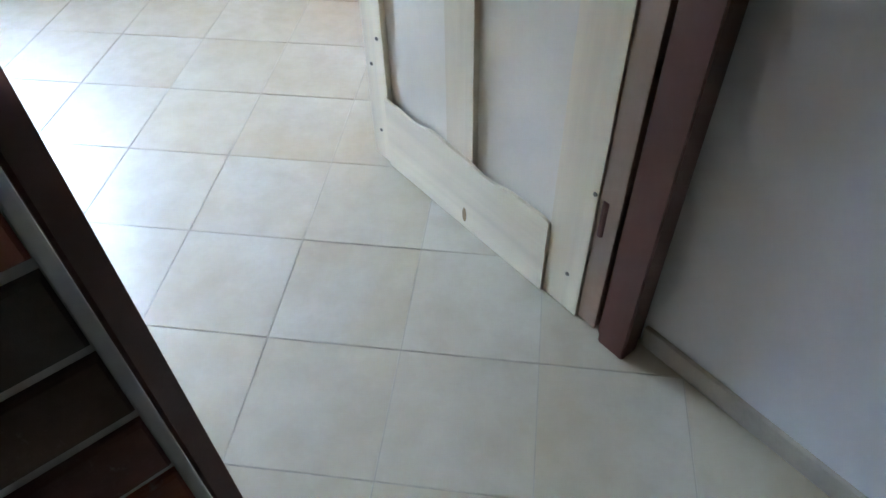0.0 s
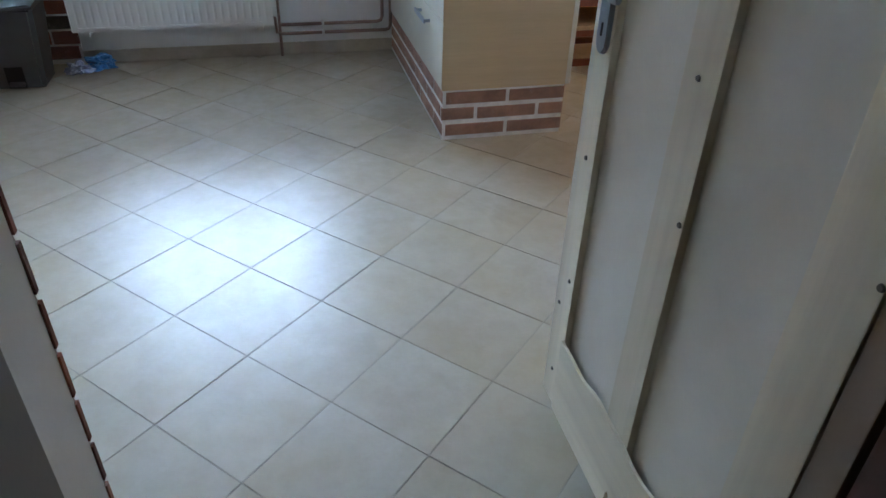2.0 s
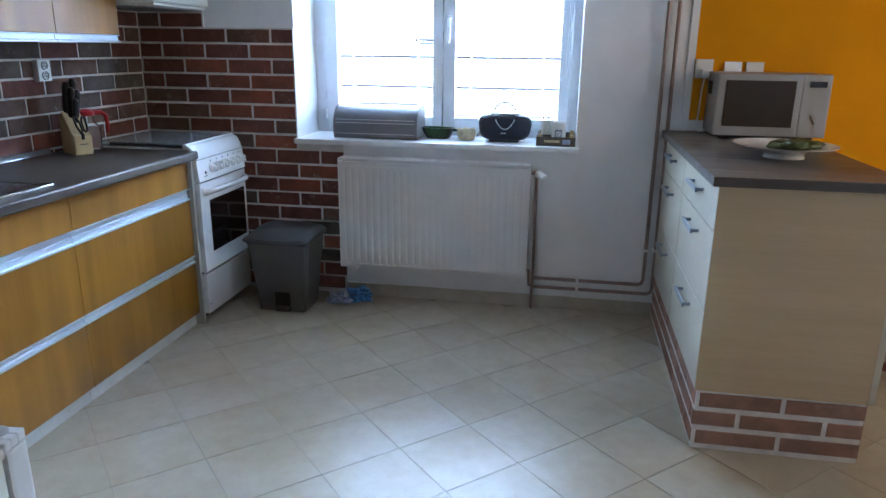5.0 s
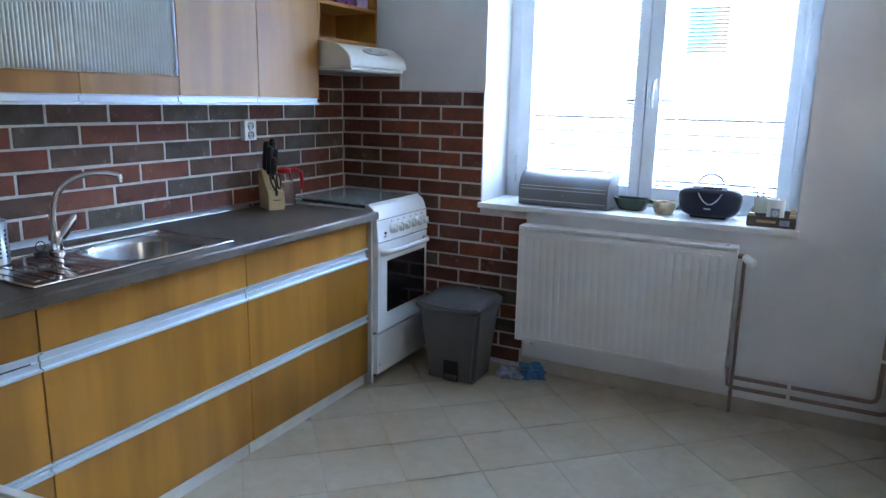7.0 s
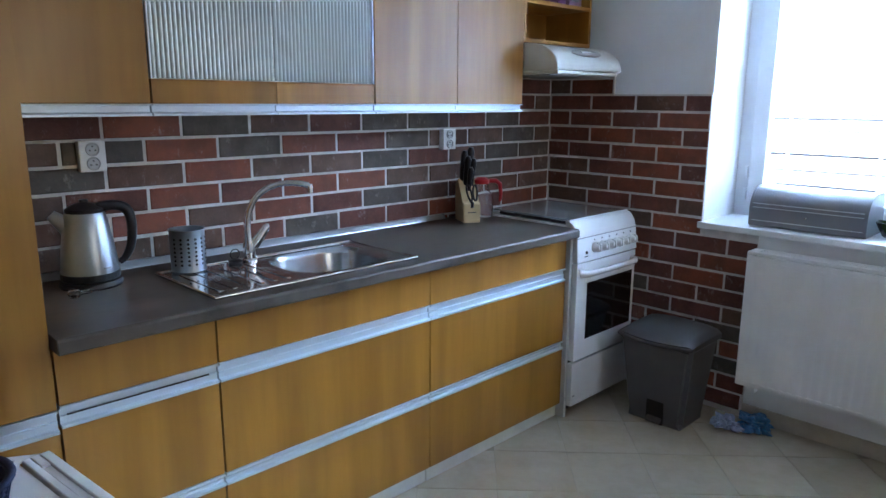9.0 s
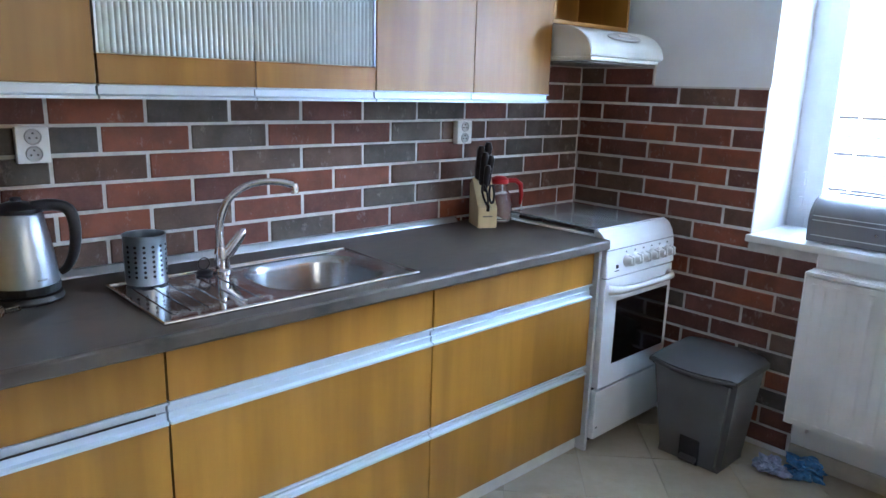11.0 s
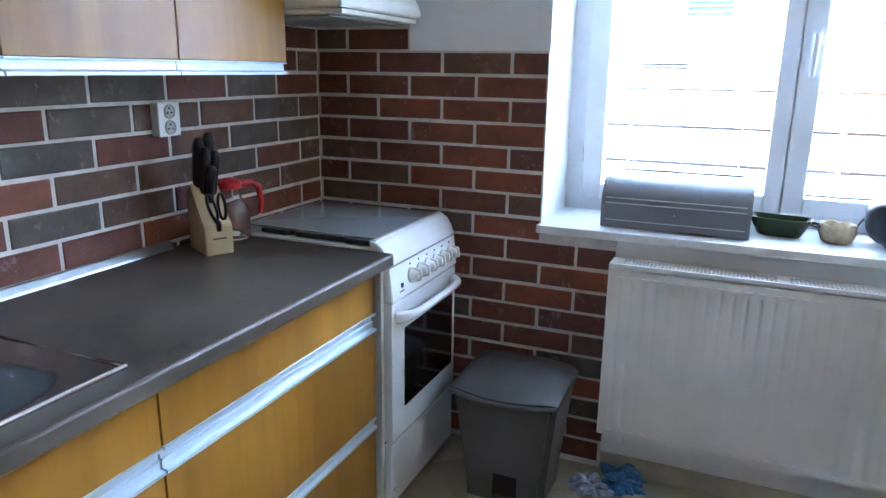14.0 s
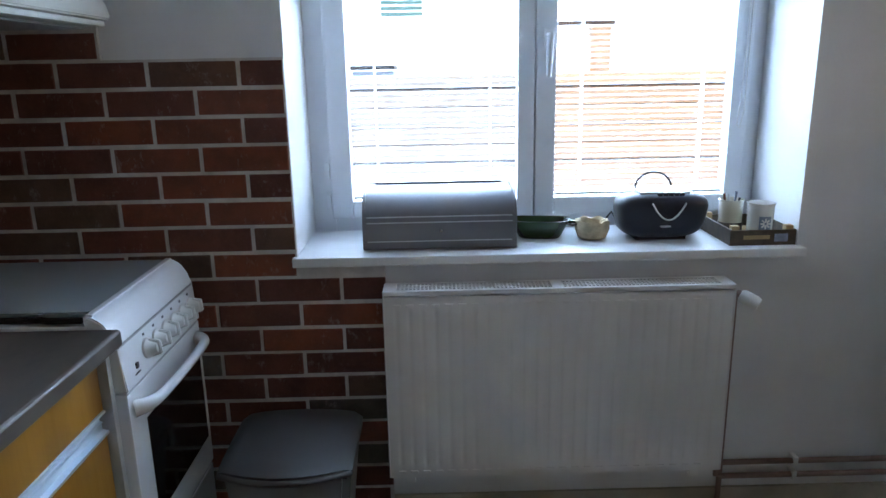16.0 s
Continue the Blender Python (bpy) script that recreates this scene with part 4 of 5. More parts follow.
NX, NY = 16, 12
top, low = [], []
for j in range(NY + 1):
    s = j / NY
    for rows, base in ((top, None), (low, 0.394)):
        row = []
        for i in range(NX + 1):
            u = -1 + 2 * i / NX
            front = 3.604 - 0.044 * (1 - u * u)
            yy = front + (3.888 - front) * s
            edge = min(1, (1 - abs(u)) * 9) ** 0.6 if abs(u) < 1 else 0
            rise = 0.020 + 0.036 * math.sin(math.pi / 2 * min(1, s * 1.6)) ** 0.7 * (1 - 0.55 * abs(u) ** 2.6)
            if s > 0.93:
                rise *= 0.85
            row.append(lid_bm.verts.new((0.9005 + 0.180 * u, yy, 0.396 + rise * (0.62 + 0.38 * edge) if base is None else base)))
        rows.append(row)
for j in range(NY):
    for i in range(NX):
        lid_bm.faces.new((top[j][i], top[j][i + 1], top[j + 1][i + 1], top[j + 1][i]))
        lid_bm.faces.new((low[j][i], low[j + 1][i], low[j + 1][i + 1], low[j][i + 1]))
for i in range(NX):
    lid_bm.faces.new((top[0][i], low[0][i], low[0][i + 1], top[0][i + 1]))
    lid_bm.faces.new((top[NY][i], top[NY][i + 1], low[NY][i + 1], low[NY][i]))
for j in range(NY):
    lid_bm.faces.new((top[j][0], top[j + 1][0], low[j + 1][0], low[j][0]))
    lid_bm.faces.new((top[j][NX], low[j][NX], low[j + 1][NX], top[j + 1][NX]))
bin_lid = smooth(part("lid", lid_bm, BIN_LID, bin_), 35)
smooth(part("front_lip", tube([(0.9005 + 0.176 * u, 3.602 - 0.044 * (1 - u * u), 0.401) for u in [-1 + i / 10 for i in range(21)]], 0.0085, 8), BIN_LID, bin_lid), 60)

# crumpled packet on the floor beside the bin
bag = thing("cleaning_cloth", (1.21, 3.86, 0), "crumpled blue and white packet lying on the floor", "packet")


def crumpled(cx, cy, cz, sx, sy, sz, seed, amp=0.35):
    own = bmesh.new()
    bmesh.ops.create_icosphere(own, subdivisions=4, radius=1)
    for v in own.verts:
        q = v.co.normalized()
        k = 1 + amp * noise.noise(q * 1.7 + Vector((seed, 0, 0))) + amp * 0.5 * noise.noise(q * 4.5 + Vector((0, seed, 0)))
        v.co = (cx + q.x * sx * k, cy + q.y * sy * k, max(0.002, cz + q.z * sz * k))
    return own


part("film", crumpled(1.25, 3.90, 0.03, 0.075, 0.05, 0.038, 3.1, 0.7), BLUEBAG, bag)
part("film", crumpled(1.155, 3.84, 0.022, 0.055, 0.042, 0.03, 8.4, 0.9), BAGW, bag)

# ---- radiator and pipes ----
RX0, RX1, RZ0, RZ1 = 1.155, 2.195, 0.193, 0.808
RY = 3.895
rad = thing("radiator", (1.67, 3.94, RZ0), "white ribbed steel panel radiator under the window", "radiator")
bm = bmesh.new()
step = 0.0385
x = RX0 + 0.016
prof = []
while x < RX1 - 0.05:
    prof += [(x, 0.0), (x + 0.012, 0.0), (x + 0.015, 0.0004), (x + 0.019, 0.0019), (x + 0.0225, 0.0023), (x + 0.026, 0.0019), (x + 0.030, 0.0004), (x + 0.033, 0.0)]
    x += step
prof.append((RX1 - 0.016, 0.0))
levels = [(RZ0 + 0.002, 0), (RZ0 + 0.045, 0), (RZ0 + 0.053, 1), (RZ1 - 0.068, 1), (RZ1 - 0.058, 0), (RZ1 - 0.02, 0)]
grid = [[bm.verts.new((px, RY + d * f, z)) for px, d in [(RX0 + 0.004, 0)] + prof + [(RX1 - 0.004, 0)]] for z, f in levels]
for a, b in zip(grid, grid[1:]):
    for k in range(len(a) - 1):
        bm.faces.new((a[k], a[k + 1], b[k + 1], b[k]))
box(RX0 + 0.004, RX1 - 0.004, RY + 0.008, RY + 0.02, RZ0 + 0.002, RZ1 - 0.02, bm=bm)
smooth(part("front_panel", bm, RADW, rad), 40)
part("back_panel", box(RX0 + 0.01, RX1 - 0.01, RY + 0.07, RY + 0.082, RZ0 + 0.01, RZ1 - 0.03), RADW, rad)
for x0, x1 in ((RX0, RX0 + 0.0035), (RX1 - 0.0035, RX1)):
    part("side_cover", box(x0, x1, RY - 0.002, RY + 0.085, RZ0 + 0.004, RZ1 - 0.002, 0.0012), RADW, rad)
bm = bmesh.new()
for b in ((RX0 + 0.002, RX1 - 0.002, RY - 0.003, RY + 0.012), (RX0 + 0.002, RX1 - 0.002, RY + 0.072, RY + 0.086), (RX0 + 0.002, RX0 + 0.04, RY + 0.012, RY + 0.072), (RX1 - 0.04, RX1 - 0.002, RY + 0.012, RY + 0.072), (1.655, 1.69, RY + 0.012, RY + 0.072)):
    box(b[0], b[1], b[2], b[3], RZ1 - 0.012, RZ1, 0.001, bm=bm)
x = RX0 + 0.05
while x < RX1 - 0.05:
    if not 1.645 < x < 1.69:
        box(x, x + 0.0042, RY + 0.012, RY + 0.072, RZ1 - 0.007, RZ1 - 0.002, bm=bm)
    x += 0.0118
for y in (0.026, 0.040, 0.054):
    box(RX0 + 0.04, RX1 - 0.04, RY + y, RY + y + 0.0045, RZ1 - 0.006, RZ1 - 0.001, bm=bm)
part("top_grille", bm, RADW, rad)
# black slab added inside to darken the view through the grille slots
part("core", box(RX0 + 0.02, RX1 - 0.02, RY + 0.03, RY + 0.055, RZ0 + 0.03, RZ1 - 0.05), BLACK, rad)
dash = bmesh.new()
x = RX0 + 0.0325
while x < RX1 - 0.05:
    for z in (RZ0 + 0.020, RZ1 - 0.048):
        box(x - 0.003, x + 0.019, RY - 0.0022, RY + 0.001, z, z + 0.007, 0.001, bm=dash, seg=1)
    x += step
tagged(part("embossing", dash, RADW, rad), kind="stuff")
for x in (RX0 + 0.05, RX1 - 0.09):
    part("bracket", box(x, x + 0.03, RY + 0.02, 3.992, RZ0 - 0.03, RZ0 + 0.01, 0.002), RADW, rad)
bm = tube([(RX1, RY + 0.045, RZ1 - 0.045), (RX1 + 0.035, RY + 0.045, RZ1 - 0.045)], 0.011, 12)
valve = smooth(part("valve", bm, PIPE, rad))
own = turned(lathe([(0, 0), (0.016, 0), (0.02, 0.008), (0.021, 0.045), (0.017, 0.058), (0, 0.06)], 0, 0, 0, 18), Matrix.Translation((RX1 + 0.03, RY + 0.035, RZ1 - 0.045)) @ pose(0, 0, 0, 0, 112, -40))
smooth(part("thermostat_head", own, WHITE_PL, valve, "white thermostatic valve head"))
bm = bmesh.new()
tube([(RX1 + 0.028, 3.955, RZ1 - 0.05), (RX1 + 0.028, 3.962, RZ1 - 0.07), (RX1 + 0.030, 3.966, 0.30), (RX1 + 0.030, 3.966, 0.10)], 0.008, 10, bm=bm)
tube([(RX1 - 0.02, 3.95, RZ0 + 0.04), (RX1 + 0.008, 3.952, RZ0 + 0.03), (RX1 + 0.012, 3.955, 0.14), (RX1 + 0.05, 3.966, 0.128)], 0.008, 10, bm=bm)
part("feed_pipe", bm, PIPE, valve)
for z0, xv in ((0.178, 2.812), (0.128, 2.860)):
    p = thing("heating_pipe", (2.5, 3.965, z0), "brown-grey painted heating pipe along the skirting and up the wall", "pipe", "heating pipes")
    smooth(part("run", tube([(RX1 + 0.03, 3.966, z0), (xv - 0.03, 3.966, z0), (xv - 0.008, 3.966, z0 + 0.008), (xv, 3.966, z0 + 0.03), (xv, 3.966, 1.2), (xv, 3.966, H)], 0.0095, 12), PIPE, p), 60)
    part("floor_stub", tube([(RX1 + 0.03, 3.966, z0 + 0.006), (RX1 + 0.03, 3.966, 0.002)], 0.0085, 10), PIPE, p)
    part("pipe_clip", box(2.46, 2.475, 3.954, 3.99, z0 - 0.014, z0 + 0.016, 0.003), WHITE_PL, p)
    for z in (0.37, 1.62):
        part("pipe_clip", box(xv - 0.014, xv + 0.014, 3.952, 3.999, z - 0.007, z + 0.007, 0.003), WHITE_PL, p)

# ---- things on the sill ----
SZ = 0.895
bread = thing("bread_bin", (1.33, 4.14, SZ), "grey metal roll-top bread bin on the sill", "bread bin")
pts = [(4.035, SZ + 0.004), (4.03, SZ + 0.03)]
for i in range(11):
    a = radians(180 - 9 * i)
    pts.append((4.135 + 0.105 * math.cos(a), SZ + 0.080 + 0.095 * math.sin(a)))
pts += [(4.25, SZ + 0.175), (4.26, SZ + 0.004)]
smooth(part("body", prism(pts, "x", 1.100, 1.556), BREAD, bread), 30)
for x0, x1 in ((1.092, 1.101), (1.555, 1.564)):
    smooth(part("end_cap", prism([(4.135 + (y - 4.135) * 1.02, SZ + (z - SZ) * 1.02 - 0.0005) for y, z in pts], "x", x0, x1, 0.002), BREAD, bread), 30)
for z, d in ((SZ + 0.105, 0.0), (SZ + 0.088, 0.0), (SZ + 0.03, 0.0)):
    part("lid_ridge", tube([(1.106, 4.0312 + (0.002 if z > SZ + 0.1 else 0), z), (1.55, 4.0312 + (0.002 if z > SZ + 0.1 else 0), z)], 0.0022, 6), SILVER, bread)
part("lid_grip", box(1.12, 1.535, 4.235, 4.247, SZ + 0.1755, SZ + 0.180, 0.001), BLACK, bread, "dark strip along the top edge")
smooth(part("knob", turned(lathe([(0, 0), (0.005, 0), (0.006, 0.004), (0.004, 0.008), (0, 0.009)], 0, 0, 0, 12), Matrix.Translation((1.332, 4.033, SZ + 0.062)) @ pose(0, 0, 0, 90)), CHROME, bread))

own = bmesh.new()
prev = []
for a, b, h in ((0.0, 0.0, 0.0), (0.066, 0.034, 0.0), (0.074, 0.040, 0.006), (0.094, 0.052, 0.046), (0.103, 0.058, 0.062), (0.106, 0.060, 0.066), (0.100, 0.055, 0.066), (0.088, 0.047, 0.044), (0.068, 0.035, 0.012), (0.0, 0.0, 0.010)):
    ring = []
    for k in range(40):
        c, d = math.cos(math.pi * k / 20), math.sin(math.pi * k / 20)
        q = (abs(c) ** 3.4 + abs(d) ** 3.4) ** (-1 / 3.4)
        ring.append(own.verts.new((a * q * c, b * q * d, h + (0.004 * abs(c) ** 3 if h > 0.06 else 0))))
    for k in range(40 if prev else 0):
        own.faces.new((prev[k], prev[(k + 1) % 40], ring[(k + 1) % 40], ring[k]))
    prev = ring
box(0.100, 0.124, -0.014, 0.014, 0.054, 0.064, 0.003, bm=own)
bmesh.ops.remove_doubles(own, verts=own.verts, dist=1e-6)
dish = whole("baking_dish", own, GREEN, "small dark green flared baking dish on the sill", "dish")
dish.data.transform(Matrix.Translation((1.655, 4.175, SZ)) @ pose(0, 0, 0, 0, 0, -9) @ Matrix.Diagonal((0.92, 0.9, 0.92, 1)))
smooth(dish)
pot = thing("small_basket", (1.82, 4.14, SZ), "small beige fabric bowl with a ragged rim", "bowl")
own = bmesh.new()
n = 26
prev = []
for r, h, w in ((0.036, 0.0, 0), (0.045, 0.006, 0.001), (0.054, 0.035, 0.002), (0.051, 0.05, 0.003), (0.053, 0.06, 0.0035), (0.045, 0.057, 0.0035), (0.04, 0.03, 0.002), (0.0, 0.02, 0)):
    ring = []
    for k in range(n):
        a = 2 * math.pi * k / n
        q = r + w * math.sin(5 * a + r * 80) + w * 0.6 * math.sin(9 * a)
        ring.append(own.verts.new((1.82 + q * math.cos(a), 4.145 + q * math.sin(a), SZ + 0.001 + h + w * math.sin(7 * a + 1))))
    if prev:
        for k in range(n):
            j = (k + 1) % n
            own.faces.new((prev[k], prev[j], ring[j], ring[k]))
    prev = ring
smooth(part("bowl", own, BEIGE, pot), 60)
part("tie", tube([(1.772, 4.14, SZ + 0.05), (1.755, 4.13, SZ + 0.048), (1.735, 4.135, SZ + 0.052)], 0.004, 6), NAIL, pot)

radio = thing("radio", (2.03, 4.13, SZ), "dark blue portable radio with a carrying handle", "radio")
own = bmesh.new()
for cx, cz, w, d, h in ((2.032, SZ + 0.079, 0.152, 0.074, 0.074),):
    bmesh.ops.create_uvsphere(own, u_segments=40, v_segments=24, radius=1)
    for v in own.verts:
        q = [math.copysign(abs(c) ** 0.55, c) for c in v.co]
        v.co = (cx + w * q[0] * (0.93 + 0.07 * q[2]), 4.135 + d * q[1] - 0.012 * q[2], cz + h * q[2])
rbody = smooth(part("body", own, RADIO, radio), 80)
part("top_panel", box(1.955, 2.11, 4.085, 4.165, SZ + 0.147, SZ + 0.157, 0.004), SILVER, radio, "silver top panel")
for k in range(5):
    part("button", box(2.005 + 0.017 * k, 2.019 + 0.017 * k, 4.070, 4.084, SZ + 0.146, SZ + 0.155, 0.002), BLACK, radio)
part("handle", tube([(1.965, 4.17, SZ + 0.15)] + [(2.025 + 0.06 * math.cos(a), 4.19, SZ + 0.15 + 0.055 * math.sin(a)) for a in [radians(170 - 16 * i) for i in range(11)]], 0.0035, 8), BLACK, radio)
part("trim_line", tube([(1.985 + 0.104 * i / 12, 4.0525 + 0.004 * abs(i - 6) / 6, SZ + 0.126 - 0.052 * (1 - ((i - 6) / 6) ** 2)) for i in range(13)], 0.0028, 6), SILVER, radio, "silver curved trim line")
part("name_bar", box(2.015, 2.045, 4.056, 4.068, SZ + 0.050, SZ + 0.054), SILVER, radio)
part("feet", box(1.95, 2.11, 4.10, 4.17, SZ + 0.0005, SZ + 0.014, 0.003), BLACK, radio)
part("mains_lead", tube([(1.905, 4.16, SZ + 0.05), (1.895, 4.2, SZ + 0.075), (1.885, 4.24, SZ + 0.04), (1.86, 4.27, SZ + 0.006)], 0.003, 6), BLACK, radio)

tray = thing("crate_tray", (2.32, 4.11, SZ), "shallow fruit crate with wooden corner blocks", "crate")
part("base", box(2.215, 2.405, 4.005, 4.245, SZ + 0.002, SZ + 0.008), CRATE_W, tray)
for b in ((2.215, 2.405, 4.001, 4.007, 0.048), (2.215, 2.405, 4.243, 4.249, 0.048), (2.209, 2.215, 4.001, 4.249, 0.05), (2.405, 2.411, 4.001, 4.249, 0.048)):
    part("side", box(b[0], b[1], b[2], b[3], SZ + 0.001, SZ + b[4], 0.001), CRATE, tray)
for x, y in ((2.216, 4.008), (2.381, 4.008), (2.216, 4.219), (2.381, 4.219)):
    part("corner_block", box(x, x + 0.023, y, y + 0.023, SZ + 0.008, SZ + 0.060, 0.002), CRATE_W, tray)
part("print_bar", box(2.25, 2.33, 3.9995, 4.001, SZ + 0.02, SZ + 0.032), CRATE_W, tray)
part("print_bar", box(2.345, 2.385, 3.9995, 4.001, SZ + 0.012, SZ + 0.036), BAGW, tray)
for x, y, r, h, m, lab in ((2.262, 4.135, 0.037, 0.112, CERAM, "cream ceramic mug with a brown pattern holding pens"), (2.322, 4.058, 0.0385, 0.114, PLATEW, "white mug with a blue square flower motif")):
    mug = thing("mug", (x, y, SZ + 0.008), lab, "mug", "mugs in the crate")
    smooth(part("cup", lathe([(0, 0.003), (r * 0.9, 0), (r * 0.95, 0.006), (r, h * 0.9), (r * 1.08, h), (r * 0.98, h), (r * 0.9, 0.01), (0, 0.008)], x, y, SZ + 0.009, 28), m, mug))
    if m is PLATEW:
        bm = bmesh.new()
        for i in range(8):
            a0, a1 = radians(-118 + 7 * i), radians(-118 + 7 * (i + 1))
            q = r * 1.012
            vs = [bm.verts.new((x + q * math.cos(a), y + q * math.sin(a), SZ + 0.009 + z)) for a, z in ((a0, 0.032), (a1, 0.032), (a1, 0.076), (a0, 0.076))]
            bm.faces.new(vs)
        pic = part("motif", bm, BLUEGREY, mug, "blue square flower motif")
        bm = bmesh.new()
        for k in range(8):
            a = math.pi * k / 4
            cxm = radians(-90)
            own = box(-0.0022, 0.0022, -0.0012, 0.0012, 0.004, 0.016, 0)
            turned(own, Matrix.Translation((x + r * 1.015 * math.cos(cxm), y + r * 1.015 * math.sin(cxm), SZ + 0.063)) @ pose(0, 0, 0, 0, math.degrees(a), 0))
            joined(bm, own)
        part("petals", bm, PLATEW, pic)
    else:
        part("band", lathe([(r * 0.96, 0.012), (r * 1.015, 0.012), (r * 1.03, 0.04), (r * 0.97, 0.04)], x, y, SZ + 0.009, 28), CRATE, mug, "brown patterned band")
        for k in range(4):
            a = 1.6 * k
            part("pen", tube([(x + 0.008 * math.cos(a), y + 0.008 * math.sin(a), SZ + 0.03), (x + 0.026 * math.cos(a), y + 0.026 * math.sin(a), SZ + 0.125 + 0.008 * k)], 0.004, 8), (BLACK, SILVER, MAHOG, BLUEGREY)[k], mug)

# ---- things on the worktop ----
WT = 0.893
kettle = thing("kettle", (0.135, 1.565, WT), "brushed steel electric kettle with a black handle", "kettle")
kx, ky = 0.150, 1.545
smooth(part("power_base", lathe([(0, 0), (0.085, 0), (0.088, 0.006), (0.084, 0.018), (0.07, 0.022), (0, 0.022)], kx, ky, WT + 0.001), BLACK, kettle))
kb = smooth(part("body", lathe([(0, 0.03), (0.079, 0.03), (0.080, 0.04), (0.076, 0.09), (0.066, 0.16), (0.056, 0.215), (0.05, 0.225), (0, 0.228)], kx, ky, WT, 40), STEEL, kettle), 60)
part("bottom_band", lathe([(0, 0.022), (0.078, 0.022), (0.0815, 0.026), (0.0815, 0.043), (0.078, 0.046), (0, 0.046)], kx, ky, WT, 36), BLACK, kettle)
smooth(part("lid", lathe([(0, 0.22), (0.052, 0.22), (0.053, 0.232), (0.03, 0.245), (0.012, 0.25), (0.012, 0.258), (0, 0.26)], kx, ky, WT, 30), BLACK, kettle))
hn = (0.35, 0.937)
hp = [(kx + 0.035 * hn[0], ky + 0.035 * hn[1], WT + 0.232), (kx + 0.075 * hn[0], ky + 0.075 * hn[1], WT + 0.238), (kx + 0.112 * hn[0], ky + 0.112 * hn[1], WT + 0.225), (kx + 0.124 * hn[0], ky + 0.124 * hn[1], WT + 0.18), (kx + 0.118 * hn[0], ky + 0.118 * hn[1], WT + 0.12), (kx + 0.100 * hn[0], ky + 0.100 * hn[1], WT + 0.08), (kx + 0.082 * hn[0], ky + 0.082 * hn[1], WT + 0.065)]
smooth(part("handle", flow_tube(hp, [0.016, 0.015, 0.015, 0.014, 0.013, 0.011, 0.009], 12), BLACK, kettle), 70)
sp = [(kx - 0.04 * hn[0], ky - 0.04 * hn[1], WT + 0.175), (kx - 0.075 * hn[0], ky - 0.075 * hn[1], WT + 0.205), (kx - 0.088 * hn[0], ky - 0.088 * hn[1], WT + 0.218)]
smooth(part("spout", tube(sp, [0.03, 0.02, 0.015], 12), STEEL, kettle), 60)
part("name_bar", turned(box(-0.0006, 0.0006, -0.012, 0.012, -0.0025, 0.0025), Matrix.Translation((kx + 0.0745, ky + 0.025, WT + 0.062)) @ pose(0, 0, 0, 0, 0, 18)), GREY_TRIM, kb)
dl = thing("bottle_stopper", (0.27, 1.50, WT), "small clear glass stopper lying on the worktop", "stopper")
smooth(part("stopper", lathe([(0, 0), (0.012, 0.001), (0.018, 0.012), (0.012, 0.024), (0, 0.026)], 0.262, 1.462, WT, 14), bpy.data.materials["tumbler_glass"], dl))
part("stem", tube([(0.262, 1.472, WT + 0.01), (0.25, 1.51, WT + 0.008)], 0.006, 8), bpy.data.materials["tumbler_glass"], dl)

holder = thing("cutlery_holder", (0.255, 1.83, WT), "perforated steel cutlery holder on the drainer", "cutlery holder")
hx, hy, hr = 0.200, 1.826, 0.054
smooth(part("cylinder", lathe([(hr - 0.002, 0.002), (hr, 0), (hr, 0.13), (hr + 0.002, 0.133), (hr - 0.002, 0.133), (hr - 0.002, 0.004), (0, 0.004)], hx, hy, WT + 0.0108, 40), STEEL, holder), 60)
bm = bmesh.new()
for a in range(-70, 110, 24):
    for k in range(7):
        own = lathe([(0, 0), (0.0042, 0), (0.004, 0.0008), (0, 0.0009)], 0, 0, 0, 10)
        turned(own, Matrix.Translation((hx + (hr + 0.0002) * math.cos(radians(a)), hy + (hr + 0.0002) * math.sin(radians(a)), WT + 0.035 + 0.0135 * k)) @ pose(0, 0, 0, 0, 0, a) @ pose(0, 0, 0, 0, 90, 0))
        joined(bm, own)
part("holes", bm, BLACK, holder)

kn = thing("knife_block", (0.13, 3.20, WT), "pale wooden knife block with black-handled knives", "knife block")
M = Matrix.Translation((0.135, 3.205, WT)) @ pose(0, 0, 0, 0, 0, -28)
part("block", turned(prism([(-0.075, 0.0), (0.055, 0.0), (0.055, 0.085), (0.032, 0.095), (-0.04, 0.195), (-0.078, 0.165)], "y", -0.04, 0.04, 0.003), M), BLOCKW, kn)
part("name_bar", turned(box(0.0552, 0.0562, -0.02, 0.02, 0.045, 0.05), M), NAIL, kn)
for u, y, ln, r in ((-0.045, -0.018, 0.150, 0.0195), (-0.046, 0.010, 0.165, 0.0200), (-0.028, -0.006, 0.140, 0.0190), (-0.026, 0.020, 0.130, 0.0180), (-0.008, 0.004, 0.105, 0.0165)):
    z0 = 0.145 - 0.9 * u
    own = tube([(u, y, z0 - 0.01), (u + 0.012, y, z0 + 0.04), (u + ln * 0.26, y, z0 + ln * 0.8), (u + ln * 0.27, y, z0 + ln * 0.93)], [r * 0.6, r * 0.75, r * 0.9, r * 0.5], 7)
    smooth(part("knife", turned(own, M), BLACK, kn, "black plastic knife handle"), 60)
own = bmesh.new()
for s in (-1, 1):
    tube([(0.052 - 0.018 * math.sin(a), 0.014 * s + 0.010 * math.cos(a) + 0.004 * s * math.sin(a), 0.138 + 0.034 * math.sin(a)) for a in [2 * math.pi * i / 14 for i in range(15)]], 0.0048, 6, bm=own)
tube([(0.060, -0.010, 0.106), (0.058, 0.0, 0.09), (0.055, 0.0, 0.07)], 0.008, 6, bm=own)
